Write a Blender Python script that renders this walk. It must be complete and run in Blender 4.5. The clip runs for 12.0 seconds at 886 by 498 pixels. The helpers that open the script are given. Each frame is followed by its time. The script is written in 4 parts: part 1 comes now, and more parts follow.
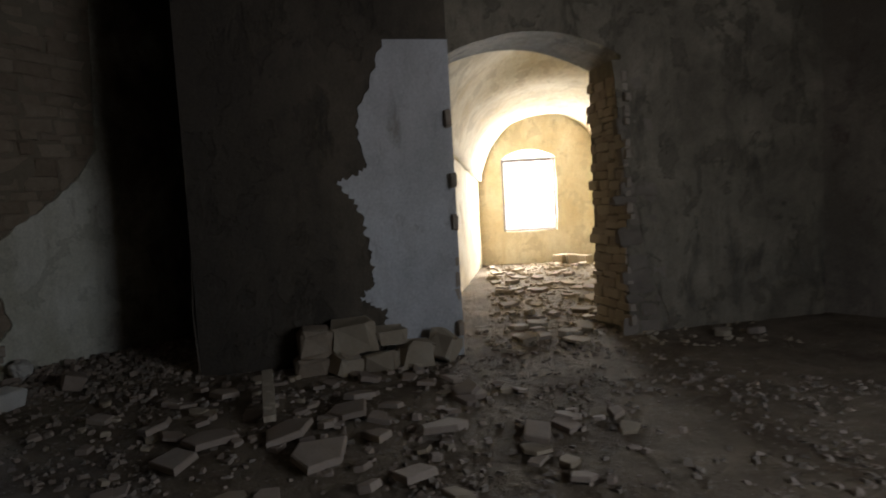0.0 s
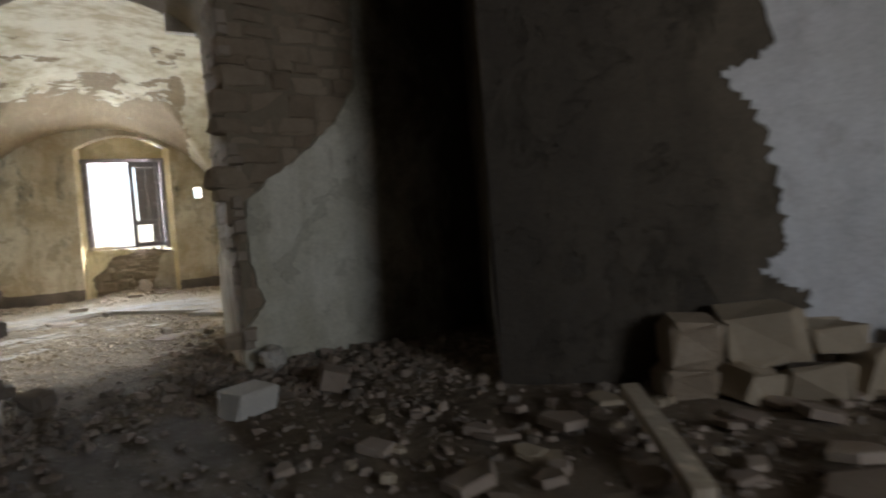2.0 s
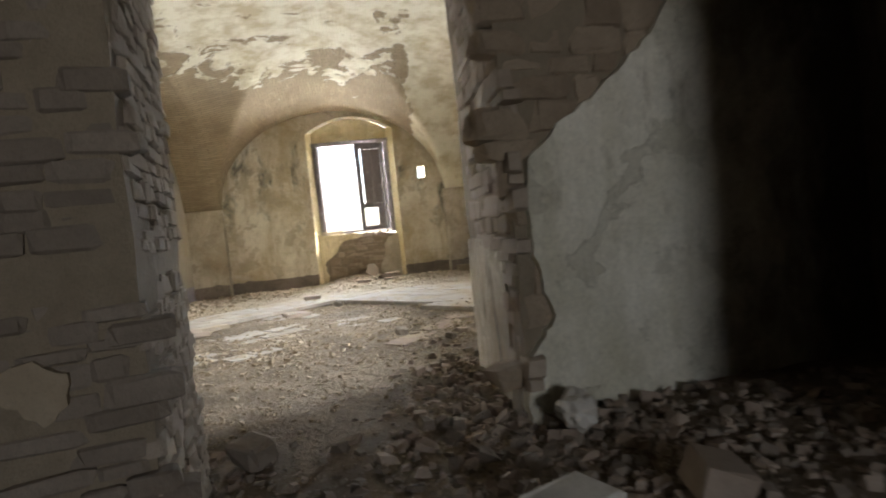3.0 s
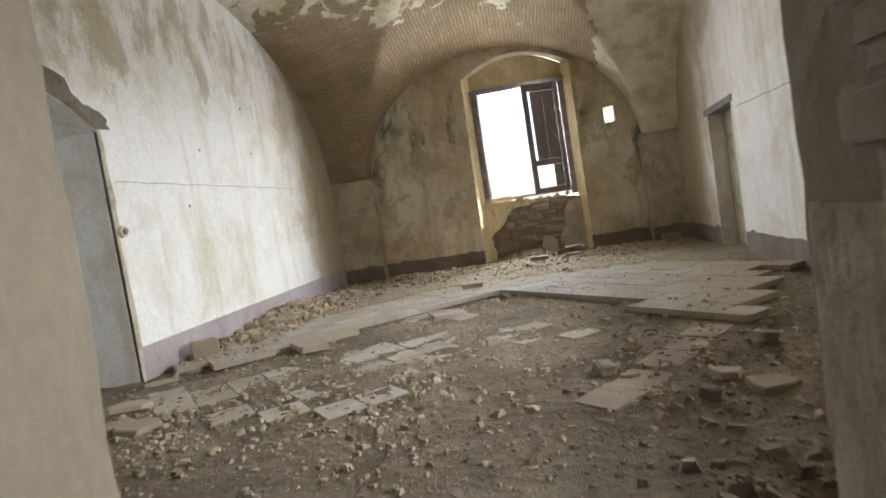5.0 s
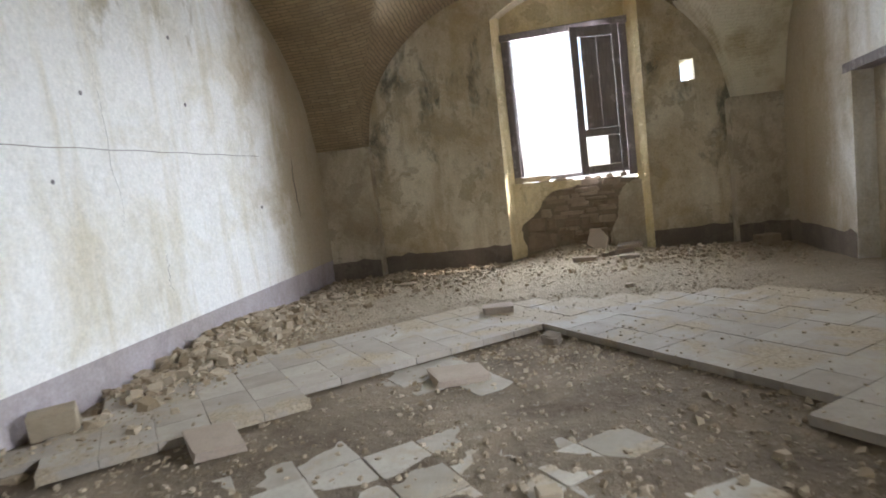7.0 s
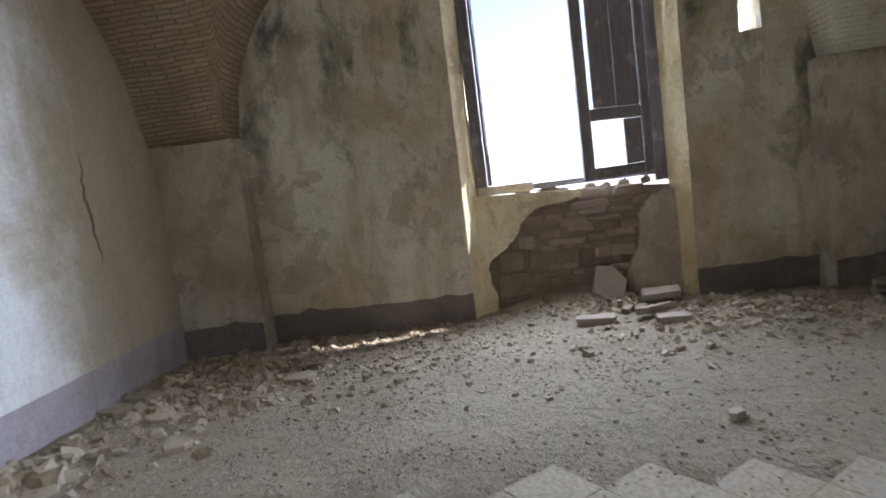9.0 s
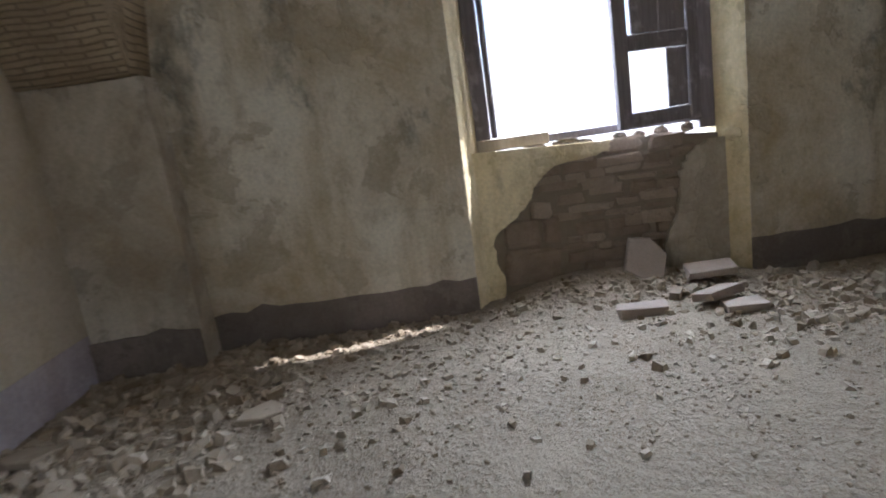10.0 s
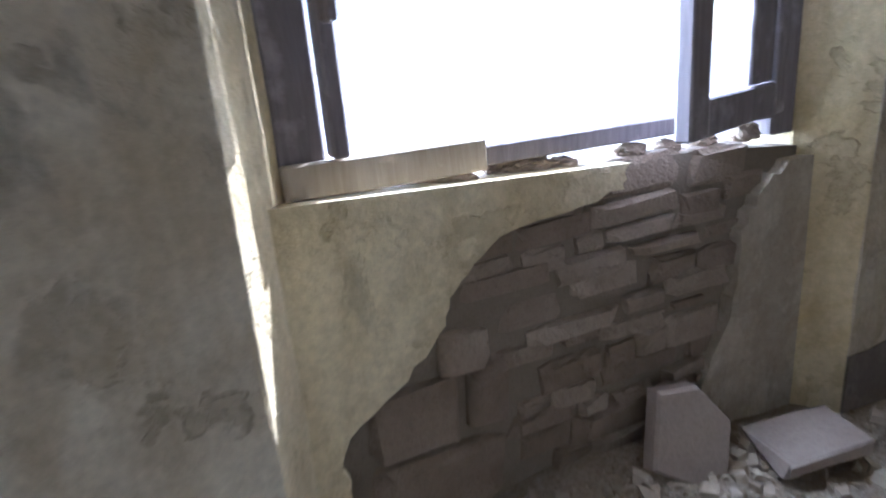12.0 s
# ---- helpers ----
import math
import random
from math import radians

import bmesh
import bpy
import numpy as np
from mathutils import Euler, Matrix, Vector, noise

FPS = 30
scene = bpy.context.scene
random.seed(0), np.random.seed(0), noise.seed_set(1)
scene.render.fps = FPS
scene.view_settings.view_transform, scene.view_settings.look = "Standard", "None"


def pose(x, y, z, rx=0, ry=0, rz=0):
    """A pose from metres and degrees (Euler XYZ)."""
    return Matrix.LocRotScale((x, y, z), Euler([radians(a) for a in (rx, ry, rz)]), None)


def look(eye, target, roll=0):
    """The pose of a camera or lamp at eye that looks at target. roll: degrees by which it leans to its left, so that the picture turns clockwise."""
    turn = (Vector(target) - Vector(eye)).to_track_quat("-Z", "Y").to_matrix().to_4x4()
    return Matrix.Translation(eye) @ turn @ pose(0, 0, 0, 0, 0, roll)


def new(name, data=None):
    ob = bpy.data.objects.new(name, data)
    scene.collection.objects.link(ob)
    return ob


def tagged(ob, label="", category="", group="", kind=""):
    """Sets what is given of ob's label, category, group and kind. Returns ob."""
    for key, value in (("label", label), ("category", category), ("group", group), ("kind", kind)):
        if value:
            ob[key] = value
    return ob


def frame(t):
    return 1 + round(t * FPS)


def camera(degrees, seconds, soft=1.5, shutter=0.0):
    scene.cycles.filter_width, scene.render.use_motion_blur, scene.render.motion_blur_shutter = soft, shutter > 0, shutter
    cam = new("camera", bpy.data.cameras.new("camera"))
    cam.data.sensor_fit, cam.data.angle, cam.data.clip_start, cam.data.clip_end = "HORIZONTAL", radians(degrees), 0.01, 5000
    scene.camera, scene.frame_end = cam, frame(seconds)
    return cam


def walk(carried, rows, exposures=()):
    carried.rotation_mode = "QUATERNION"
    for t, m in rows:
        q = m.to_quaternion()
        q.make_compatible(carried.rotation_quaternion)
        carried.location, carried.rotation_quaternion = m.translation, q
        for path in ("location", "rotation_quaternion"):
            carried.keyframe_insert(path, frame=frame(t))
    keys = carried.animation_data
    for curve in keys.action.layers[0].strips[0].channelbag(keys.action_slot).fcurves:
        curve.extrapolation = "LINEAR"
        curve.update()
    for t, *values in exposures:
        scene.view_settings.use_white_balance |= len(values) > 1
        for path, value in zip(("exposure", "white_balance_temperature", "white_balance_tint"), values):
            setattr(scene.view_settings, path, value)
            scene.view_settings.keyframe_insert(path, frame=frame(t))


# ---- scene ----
cam = camera(73.3, 12.0, soft=1.8, shutter=0.35)
PATH = [
    (0, (4.653, -1.748, 1.534), (6.131, -0.407, 1.393), -3.2),
    (0.5, (4.938, -1.124, 1.337), (6.338, 0.296, 1.176), -5.2),
    (1, (5.207, -0.549, 1.162), (6.52, 0.95, 0.993), -9.4),
    (1.5, (5.313, -0.004, 1.13), (6.505, 1.598, 1.017), -6.5),
    (2, (5.214, 0.607, 1.074), (6.137, 2.379, 0.998), -4.5),
    (2.5, (5.163, 1.763, 1.132), (5.744, 3.675, 1.076), -5.5),
    (3, (5.166, 2.582, 1.114), (5.443, 4.561, 1.031), -6.0),
    (3.5, (5.161, 3.241, 1.111), (5.186, 5.237, 0.981), -7.9),
    (3.7, (5.146, 3.484, 1.104), (5.118, 5.48, 0.984), -8.3),
    (5.3, (5.249, 5.644, 1.12), (4.898, 7.607, 0.975), -8.6),
    (5.5, (5.178, 5.905, 1.148), (4.831, 7.867, 0.974), -8.0),
    (6, (5.094, 6.563, 1.192), (4.747, 8.525, 1.024), -6.6),
    (6.5, (5.016, 7.204, 1.261), (4.633, 9.16, 1.089), -6.6),
    (7, (4.884, 7.748, 1.273), (4.501, 9.699, 1.055), -6.9),
    (7.5, (4.788, 8.614, 1.263), (4.49, 10.579, 1.038), -8.0),
    (7.7, (4.771, 8.991, 1.271), (4.488, 10.961, 1.066), -8.0),
    (9.3, (4.373, 11.414, 1.363), (4.193, 13.389, 1.106), -7.4),
    (9.5, (4.284, 11.649, 1.37), (4.092, 13.618, 1.076), -7.2),
    (10, (3.984, 12.277, 1.406), (3.988, 14.232, 0.983), -8.3),
    (10.5, (3.924, 13.056, 1.377), (4.158, 14.98, 0.881), -8.6),
    (11, (3.918, 13.8, 1.362), (4.297, 15.69, 0.856), -8.2),
    (11.5, (3.948, 14.516, 1.426), (4.514, 16.356, 0.884), -8.4),
    (12, (4.112, 15.251, 1.402), (4.898, 16.992, 0.809), -5.0),
]
EXPOSURES = [(0.0, 1.15, 6000, 11), (1.0, 1.6, 5600, 11), (1.5, 1.85, 5800, 11), (2.5, 2.25, 6500, 12), (3.7, 2.5, 6500, 13), (5.3, 1.65, 6500, 13), (7.7, 1.65, 5750, 13), (9.5, 1.4, 5400, 16), (11.0, 1.35, 5300, 18), (12.0, 1.45, 4850, 19)]
walk(cam, [(t, look(eye, target, roll)) for t, eye, target, roll in PATH], EXPOSURES)

# ---- sky, sun, daylight in the openings and added fill lamps ----
SUN_DIR = Vector((0.95, 0.272, 0.98)).normalized()
world = bpy.data.worlds.new("world")
scene.world = world
world.use_nodes = True
wn = world.node_tree
sky = wn.nodes.new("ShaderNodeTexSky")
sky.sky_type, sky.sun_disc = "NISHITA", False
sky.sun_elevation = math.asin(SUN_DIR.z)
sky.sun_rotation = math.atan2(SUN_DIR.x, SUN_DIR.y)
wn.links.new(sky.outputs[0], wn.nodes["Background"].inputs[0])
wn.nodes["Background"].inputs[1].default_value = 0.15
sun = new("sun", bpy.data.lights.new("sun", "SUN"))
sun.data.energy, sun.data.angle, sun.data.color = 5.0, radians(0.5), (1.0, 0.95, 0.87)
sun.matrix_world = look(SUN_DIR * 40, (0, 0, 0))


def daylight(name, eye, target, width, height, watts, colour=(0.87, 0.935, 1.0)):
    lamp = new(name, bpy.data.lights.new(name, "AREA"))
    lamp.data.shape, lamp.data.size, lamp.data.size_y = "RECTANGLE", width, height
    lamp.data.energy, lamp.data.color = watts, colour
    lamp.matrix_world = look(eye, target)
    return lamp


daylight("window_light", (5.2, 17.6, 2.9), (5.1, 14.0, 1.8), 3.4, 4.4, 760)
daylight("side_window_light", (9.12, 8.55, 2.31), (1.5, 11.2, 1.7), 0.5, 0.35, 145)
daylight("far_window_light", (17.45, 6.65, 1.85), (12.0, 2.2, 1.4), 1.3, 1.8, 200, (1.0, 0.98, 0.93))
# Added fill behind the camera for the dark room; its opening is unseen.
daylight("back_fill_light", (7.6, -4.3, 1.95), (6.9, 3.0, 0.9), 1.7, 1.3, 27, (0.95, 0.97, 1.0))
# Lamp added inside the closed side room, which has no window.
daylight("side_room_light", (-1.4, 9.2, 1.9), (1.5, 9.4, 0.8), 1.0, 1.4, 8, (0.85, 0.92, 1.0))


# ---- materials ----
def mix_rgb(nt, fac, a, b):
    n = nt.nodes.new("ShaderNodeMix")
    n.data_type = "RGBA"
    for sock, val in ((n.inputs["Factor"], fac), (n.inputs["A"], a), (n.inputs["B"], b)):
        if isinstance(val, bpy.types.NodeSocket):
            nt.links.new(val, sock)
        else:
            sock.default_value = val if isinstance(val, float) else (*val, 1.0)
    return n.outputs["Result"]


def noise_tex(nt, scale, detail=6.0, rough=0.6, vec=None, distortion=0.0):
    n = nt.nodes.new("ShaderNodeTexNoise")
    n.inputs["Scale"].default_value, n.inputs["Detail"].default_value = scale, detail
    n.inputs["Roughness"].default_value, n.inputs["Distortion"].default_value = rough, distortion
    if vec:
        nt.links.new(vec, n.inputs["Vector"])
    return n.outputs[0]


def ramp(nt, val, lo, hi):
    n = nt.nodes.new("ShaderNodeMapRange")
    n.inputs["From Min"].default_value, n.inputs["From Max"].default_value = lo, hi
    nt.links.new(val, n.inputs["Value"])
    return n.outputs[0]


def math_op(nt, op, a, b=0.0):
    n = nt.nodes.new("ShaderNodeMath")
    n.operation = op
    for sock, val in zip(n.inputs, (a, b)):
        if isinstance(val, bpy.types.NodeSocket):
            nt.links.new(val, sock)
        else:
            sock.default_value = val
    return n.outputs[0]


def position(nt):
    return nt.nodes.new("ShaderNodeNewGeometry").outputs["Position"]


def stretched(nt, vec, sx, sy, sz):
    n = nt.nodes.new("ShaderNodeMapping")
    n.inputs["Scale"].default_value = (sx, sy, sz)
    nt.links.new(vec, n.inputs["Vector"])
    return n.outputs[0]


def material(name, rough=0.9):
    m = bpy.data.materials.new(name)
    m.use_nodes = True
    b = m.node_tree.nodes["Principled BSDF"]
    b.inputs["Roughness"].default_value = rough
    b.inputs["Specular IOR Level"].default_value = 0.25
    return m, m.node_tree, b


def finish(nt, b, col, height, strength, distance):
    nt.links.new(col, b.inputs["Base Color"])
    n = nt.nodes.new("ShaderNodeBump")
    n.inputs["Strength"].default_value, n.inputs["Distance"].default_value = strength, distance
    nt.links.new(height, n.inputs["Height"])
    nt.links.new(n.outputs[0], b.inputs["Normal"])


def plaster(name, light, stain, dark, stain_at=0.5, dark_at=0.62, bump=0.5, streak=True, shade_stain=None, mould=(), along="X", flake=0.6):
    """Old lime plaster: blotchy stains, running streaks, mould patches, a trowelled relief and axis-wise painted
    stain and shade.
    """
    m, nt, b = material(name)
    p = position(nt)
    big = noise_tex(nt, 0.9, 6, 0.65, p, 0.4)
    runs = noise_tex(nt, 1.0, 5, 0.6, stretched(nt, p, 4.0, 4.0, 0.45))
    fine = noise_tex(nt, 38, 4, 0.7, p)
    patch = noise_tex(nt, 1.5, 9, 0.66, stretched(nt, p, 1.7, 1.7, 0.8), 0.25)
    if mould:
        axes = nt.nodes.new("ShaderNodeSeparateXYZ")
        nt.links.new(p, axes.inputs[0])
        for mx, mz, rx, rz, gain in mould:
            dx = math_op(nt, "DIVIDE", math_op(nt, "SUBTRACT", axes.outputs[along], mx), rx)
            dz = math_op(nt, "DIVIDE", math_op(nt, "SUBTRACT", axes.outputs["Z"], mz), rz)
            far2 = math_op(nt, "ADD", math_op(nt, "MULTIPLY", dx, dx), math_op(nt, "MULTIPLY", dz, dz))
            patch = math_op(nt, "ADD", patch, math_op(nt, "MULTIPLY", math_op(nt, "POWER", 0.37, far2), gain))
    col = mix_rgb(nt, ramp(nt, big, stain_at - 0.1, stain_at + 0.16), light, stain)
    if streak:
        col = mix_rgb(nt, math_op(nt, "MULTIPLY", ramp(nt, runs, 0.52, 0.68), 0.55), col, stain)
    col = mix_rgb(nt, math_op(nt, "MULTIPLY", ramp(nt, patch, dark_at, dark_at + 0.11), 0.8), col, dark)
    peel = ramp(nt, noise_tex(nt, 2.3, 10, 0.62, p, 0.35), 0.555, 0.575)
    blot = ramp(nt, noise_tex(nt, 6.5, 8, 0.7, stretched(nt, p, 1.0, 1.0, 0.6)), 0.52, 0.66)
    col = mix_rgb(nt, math_op(nt, "MULTIPLY", peel, flake), col, tuple(0.55 * c + 0.25 * d for c, d in zip(stain, light)))
    col = mix_rgb(nt, math_op(nt, "MULTIPLY", blot, flake * 0.7), col, tuple(0.8 * c for c in stain))
    # Stain and painted shade: blends to a second colour along one axis.
    if shade_stain:
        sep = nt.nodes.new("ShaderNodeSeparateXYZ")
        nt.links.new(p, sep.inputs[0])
        reach = math_op(nt, "ADD", sep.outputs[shade_stain[0]], math_op(nt, "MULTIPLY", math_op(nt, "SUBTRACT", big, 0.5), 2.4))
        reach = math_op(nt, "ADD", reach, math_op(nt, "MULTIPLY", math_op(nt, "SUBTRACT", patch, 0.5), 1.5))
        col = mix_rgb(nt, math_op(nt, "MULTIPLY", ramp(nt, reach, shade_stain[1], shade_stain[2]), 0.85), col, shade_stain[3])
    tone = mix_rgb(nt, ramp(nt, fine, 0.3, 0.7), (0.82, 0.82, 0.82), (1.06, 1.06, 1.06))
    mul = nt.nodes.new("ShaderNodeMix")
    mul.data_type, mul.blend_type = "RGBA", "MULTIPLY"
    mul.inputs["Factor"].default_value = 1.0
    nt.links.new(col, mul.inputs["A"])
    nt.links.new(tone, mul.inputs["B"])
    h = math_op(nt, "ADD", math_op(nt, "MULTIPLY", noise_tex(nt, 5, 5, 0.6, p), 1.4),
                math_op(nt, "ADD", math_op(nt, "MULTIPLY", fine, 0.35), math_op(nt, "MULTIPLY", math_op(nt, "ADD", ramp(nt, patch, dark_at, dark_at + 0.05), math_op(nt, "MULTIPLY", peel, flake * 1.2)), -0.4)))
    finish(nt, b, mul.outputs["Result"], h, bump, 0.02)
    return m


def masonry(name, a, b_col, rough=0.95, scale=9.0, random_tint=0.35, bump=0.6, dist=0.015, dust=None):
    """Stone, brick or fired clay: grain and dust, each piece a little different."""
    m, nt, b = material(name, rough)
    p = position(nt)
    rnd = nt.nodes.new("ShaderNodeObjectInfo").outputs["Random"]
    rnd = math_op(nt, "FRACT", math_op(nt, "ADD", rnd, nt.nodes.new("ShaderNodeNewGeometry").outputs["Random Per Island"]))
    n1, n2 = noise_tex(nt, scale, 6, 0.65, p), noise_tex(nt, scale * 8, 4, 0.7, p)
    f = math_op(nt, "ADD", math_op(nt, "MULTIPLY", n1, 1.0 - random_tint), math_op(nt, "MULTIPLY", rnd, random_tint))
    col = mix_rgb(nt, ramp(nt, f, 0.25, 0.75), a, b_col)
    col = mix_rgb(nt, math_op(nt, "MULTIPLY", ramp(nt, n2, 0.45, 0.75), 0.35), col, tuple(c * 0.55 for c in a))
    if dust:
        axes = nt.nodes.new("ShaderNodeSeparateXYZ")
        nt.links.new(p, axes.inputs[0])
        drift = math_op(nt, "ADD", math_op(nt, "MULTIPLY", math_op(nt, "MAXIMUM", math_op(nt, "SUBTRACT", axes.outputs["Y"], 12.6), 0.0), 0.22),
                        math_op(nt, "MULTIPLY", math_op(nt, "MAXIMUM", math_op(nt, "SUBTRACT", axes.outputs["X"], 6.1), 0.0), 0.14))
        lie = math_op(nt, "ADD", noise_tex(nt, 1.7, 9, 0.68, p, 0.3), drift)
        soil = mix_rgb(nt, ramp(nt, n2, 0.35, 0.65), (0.23, 0.175, 0.11), (0.44, 0.365, 0.26))
        col = mix_rgb(nt, math_op(nt, "MULTIPLY", ramp(nt, lie, dust, dust + 0.1), 0.9), col, soil)
    finish(nt, b, col, math_op(nt, "ADD", n1, math_op(nt, "MULTIPLY", n2, 0.4)), bump, dist)
    return m


def timber(name, a, b_col):
    m, nt, b = material(name, 0.75)
    p = position(nt)
    g = noise_tex(nt, 3.0, 6, 0.7, stretched(nt, p, 14, 14, 1.2), 0.6)
    w = noise_tex(nt, 7.0, 5, 0.6, p)
    col = mix_rgb(nt, ramp(nt, g, 0.3, 0.7), a, b_col)
    col = mix_rgb(nt, math_op(nt, "MULTIPLY", ramp(nt, w, 0.55, 0.7), 0.5), col, tuple(min(1, c * 1.9 + 0.05) for c in b_col))
    finish(nt, b, col, g, 0.5, 0.006)
    return m


# Brown stains; the shade at the far end and top is painted in too.
M_LEFT = plaster("white_plaster", (0.80, 0.78, 0.74), (0.56, 0.49, 0.34), (0.42, 0.36, 0.24), 0.61, 0.69, 0.55, shade_stain=("Y", 14.2, 15.1, (0.40, 0.325, 0.20)), mould=((10.3, 3.3, 1.6, 0.8, 0.28), (13.2, 3.7, 1.6, 0.7, 0.24), (15.5, 1.6, 0.5, 1.3, 0.2)), along="Y", flake=0.14)
MOULD = ((3.2, 2.3, 0.6, 0.5, 0.13), (2.75, 2.95, 0.3, 0.3, 0.12), (3.75, 2.75, 0.25, 0.35, 0.12), (2.4, 1.9, 0.2, 0.6, 0.1), (6.3, 2.3, 0.2, 0.8, 0.12), (7.15, 1.4, 0.18, 0.9, 0.15), (2.6, 0.7, 0.25, 0.4, 0.06))
M_WIN = plaster("stained_plaster", (0.72, 0.66, 0.52), (0.44, 0.345, 0.20), (0.085, 0.09, 0.075), 0.5, 0.6, 1.0, mould=MOULD)
M_PIER = plaster("pale_stained_plaster", (0.62, 0.56, 0.44), (0.38, 0.31, 0.21), (0.16, 0.14, 0.10), 0.49, 0.58, 0.9)
M_REVEAL = plaster("yellowed_plaster", (0.78, 0.68, 0.44), (0.56, 0.44, 0.22), (0.32, 0.26, 0.16), 0.5, 0.6, 0.9)
M_BAND = plaster("grey_skirting_paint", (0.25, 0.205, 0.17), (0.16, 0.13, 0.10), (0.38, 0.34, 0.29), 0.5, 0.66, 0.4)
# Same skirting paint, paler and lilac: the left wall's light put into the colour.
M_BAND_LIT = plaster("lit_skirting_paint", (0.42, 0.37, 0.37), (0.32, 0.27, 0.245), (0.24, 0.20, 0.17), 0.52, 0.62, 0.4, flake=0.3)
M_DARK = plaster("dark_plaster", (0.26, 0.215, 0.165), (0.15, 0.122, 0.092), (0.06, 0.034, 0.027), 0.45, 0.6, 0.8)
# Bare render darkening as X falls: the corner's shade is in the colour.
M_SHADED = plaster("shaded_render", (0.13, 0.105, 0.074), (0.07, 0.057, 0.042), (0.04, 0.034, 0.026), 0.47, 0.56, 1.0, shade_stain=("X", 8.2, 7.3, (0.055, 0.046, 0.036)))
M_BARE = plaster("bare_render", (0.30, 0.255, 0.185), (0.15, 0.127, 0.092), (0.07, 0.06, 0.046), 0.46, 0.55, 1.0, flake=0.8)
# Plaster blackens with rising X: the corner's shadow is put into its colour.
M_GREEN = plaster("greenish_plaster", (0.74, 0.71, 0.60), (0.52, 0.49, 0.36), (0.36, 0.31, 0.22), 0.5, 0.57, 0.9, shade_stain=("X", 7.0, 8.0, (0.07, 0.06, 0.045)))
M_BLUE = plaster("limewashed_plaster", (0.60, 0.59, 0.58), (0.46, 0.45, 0.43), (0.30, 0.27, 0.23), 0.5, 0.6, 0.6, flake=0.3)
M_FAR = plaster("ochre_plaster", (0.78, 0.71, 0.55), (0.62, 0.51, 0.31), (0.35, 0.28, 0.17), 0.5, 0.63, 0.5)
M_STONE = masonry("rubble_stone", (0.225, 0.17, 0.115), (0.40, 0.32, 0.23), scale=7, bump=0.9, dist=0.03)
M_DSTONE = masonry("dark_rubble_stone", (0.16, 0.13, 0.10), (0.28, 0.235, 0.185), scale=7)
M_MORTAR = masonry("earth_mortar", (0.20, 0.16, 0.11), (0.29, 0.24, 0.17), scale=12)
M_BRICK = masonry("thin_brick", (0.29, 0.235, 0.18), (0.43, 0.36, 0.28), scale=14)
M_TILE = masonry("worn_cement_tile", (0.29, 0.25, 0.205), (0.43, 0.385, 0.325), 0.85, 6, 0.3, 0.35, 0.006, dust=0.51)
M_CLAY = masonry("fired_clay", (0.25, 0.195, 0.15), (0.37, 0.30, 0.235), 0.9, 8, 0.45, 0.5, 0.008)
M_PINK = masonry("dusty_pink_tile", (0.19, 0.14, 0.115), (0.29, 0.22, 0.18), 0.9, 8, 0.4, 0.5, 0.006, dust=0.47)
M_PALE = masonry("pale_lime_fragment", (0.27, 0.215, 0.145), (0.41, 0.34, 0.245), 0.9, 9, 0.4, 0.5, 0.008)
M_LIME = masonry("crumbling_lime", (0.50, 0.47, 0.41), (0.66, 0.63, 0.56), 0.95, 8, 0.3, 0.6, 0.01)
M_BED = masonry("lime_mortar_bed", (0.27, 0.235, 0.185), (0.45, 0.41, 0.35), 0.95, 5, 0.3, 0.5, 0.006, dust=0.5)
M_EARTH = masonry("earth_crumbs", (0.25, 0.19, 0.12), (0.46, 0.38, 0.275), 0.95, 20, 0.6)
M_WOOD = timber("weathered_wood", (0.17, 0.145, 0.145), (0.27, 0.24, 0.235))
M_PALEWOOD = timber("bleached_wood", (0.34, 0.28, 0.20), (0.48, 0.41, 0.31))
M_OUTSIDE = masonry("white_gravel_yard", (0.60, 0.57, 0.50), (0.72, 0.69, 0.62), 1.0, 0.3)


def ground_material():
    m, nt, b = material("trodden_dirt", 0.95)
    p = position(nt)
    n1, n2, n3 = noise_tex(nt, 1.3, 7, 0.65, p, 0.3), noise_tex(nt, 14, 6, 0.7, p), noise_tex(nt, 70, 4, 0.7, p)
    col = mix_rgb(nt, ramp(nt, n1, 0.36, 0.64), (0.12, 0.086, 0.054), (0.27, 0.215, 0.15))
    col = mix_rgb(nt, math_op(nt, "MULTIPLY", ramp(nt, n2, 0.58, 0.70), 0.6), col, (0.46, 0.41, 0.34))
    col = mix_rgb(nt, math_op(nt, "MULTIPLY", ramp(nt, n3, 0.5, 0.72), 0.6), col, (0.13, 0.10, 0.07))
    sep = nt.nodes.new("ShaderNodeSeparateXYZ")
    nt.links.new(p, sep.inputs[0])
    far = math_op(nt, "ADD", sep.outputs["Y"], math_op(nt, "MULTIPLY", math_op(nt, "SUBTRACT", n1, 0.5), 3.0))
    dust = mix_rgb(nt, ramp(nt, n3, 0.35, 0.65), (0.27, 0.21, 0.135), (0.47, 0.395, 0.285))
    col = mix_rgb(nt, math_op(nt, "MULTIPLY", ramp(nt, far, 12.2, 13.6), 0.6), col, dust)
    finish(nt, b, col, math_op(nt, "ADD", math_op(nt, "MULTIPLY", n2, 1.8), math_op(nt, "ADD", math_op(nt, "MULTIPLY", n3, 0.55), math_op(nt, "MULTIPLY", n1, 4.0))), 0.9, 0.03)
    return m


M_GROUND = ground_material()


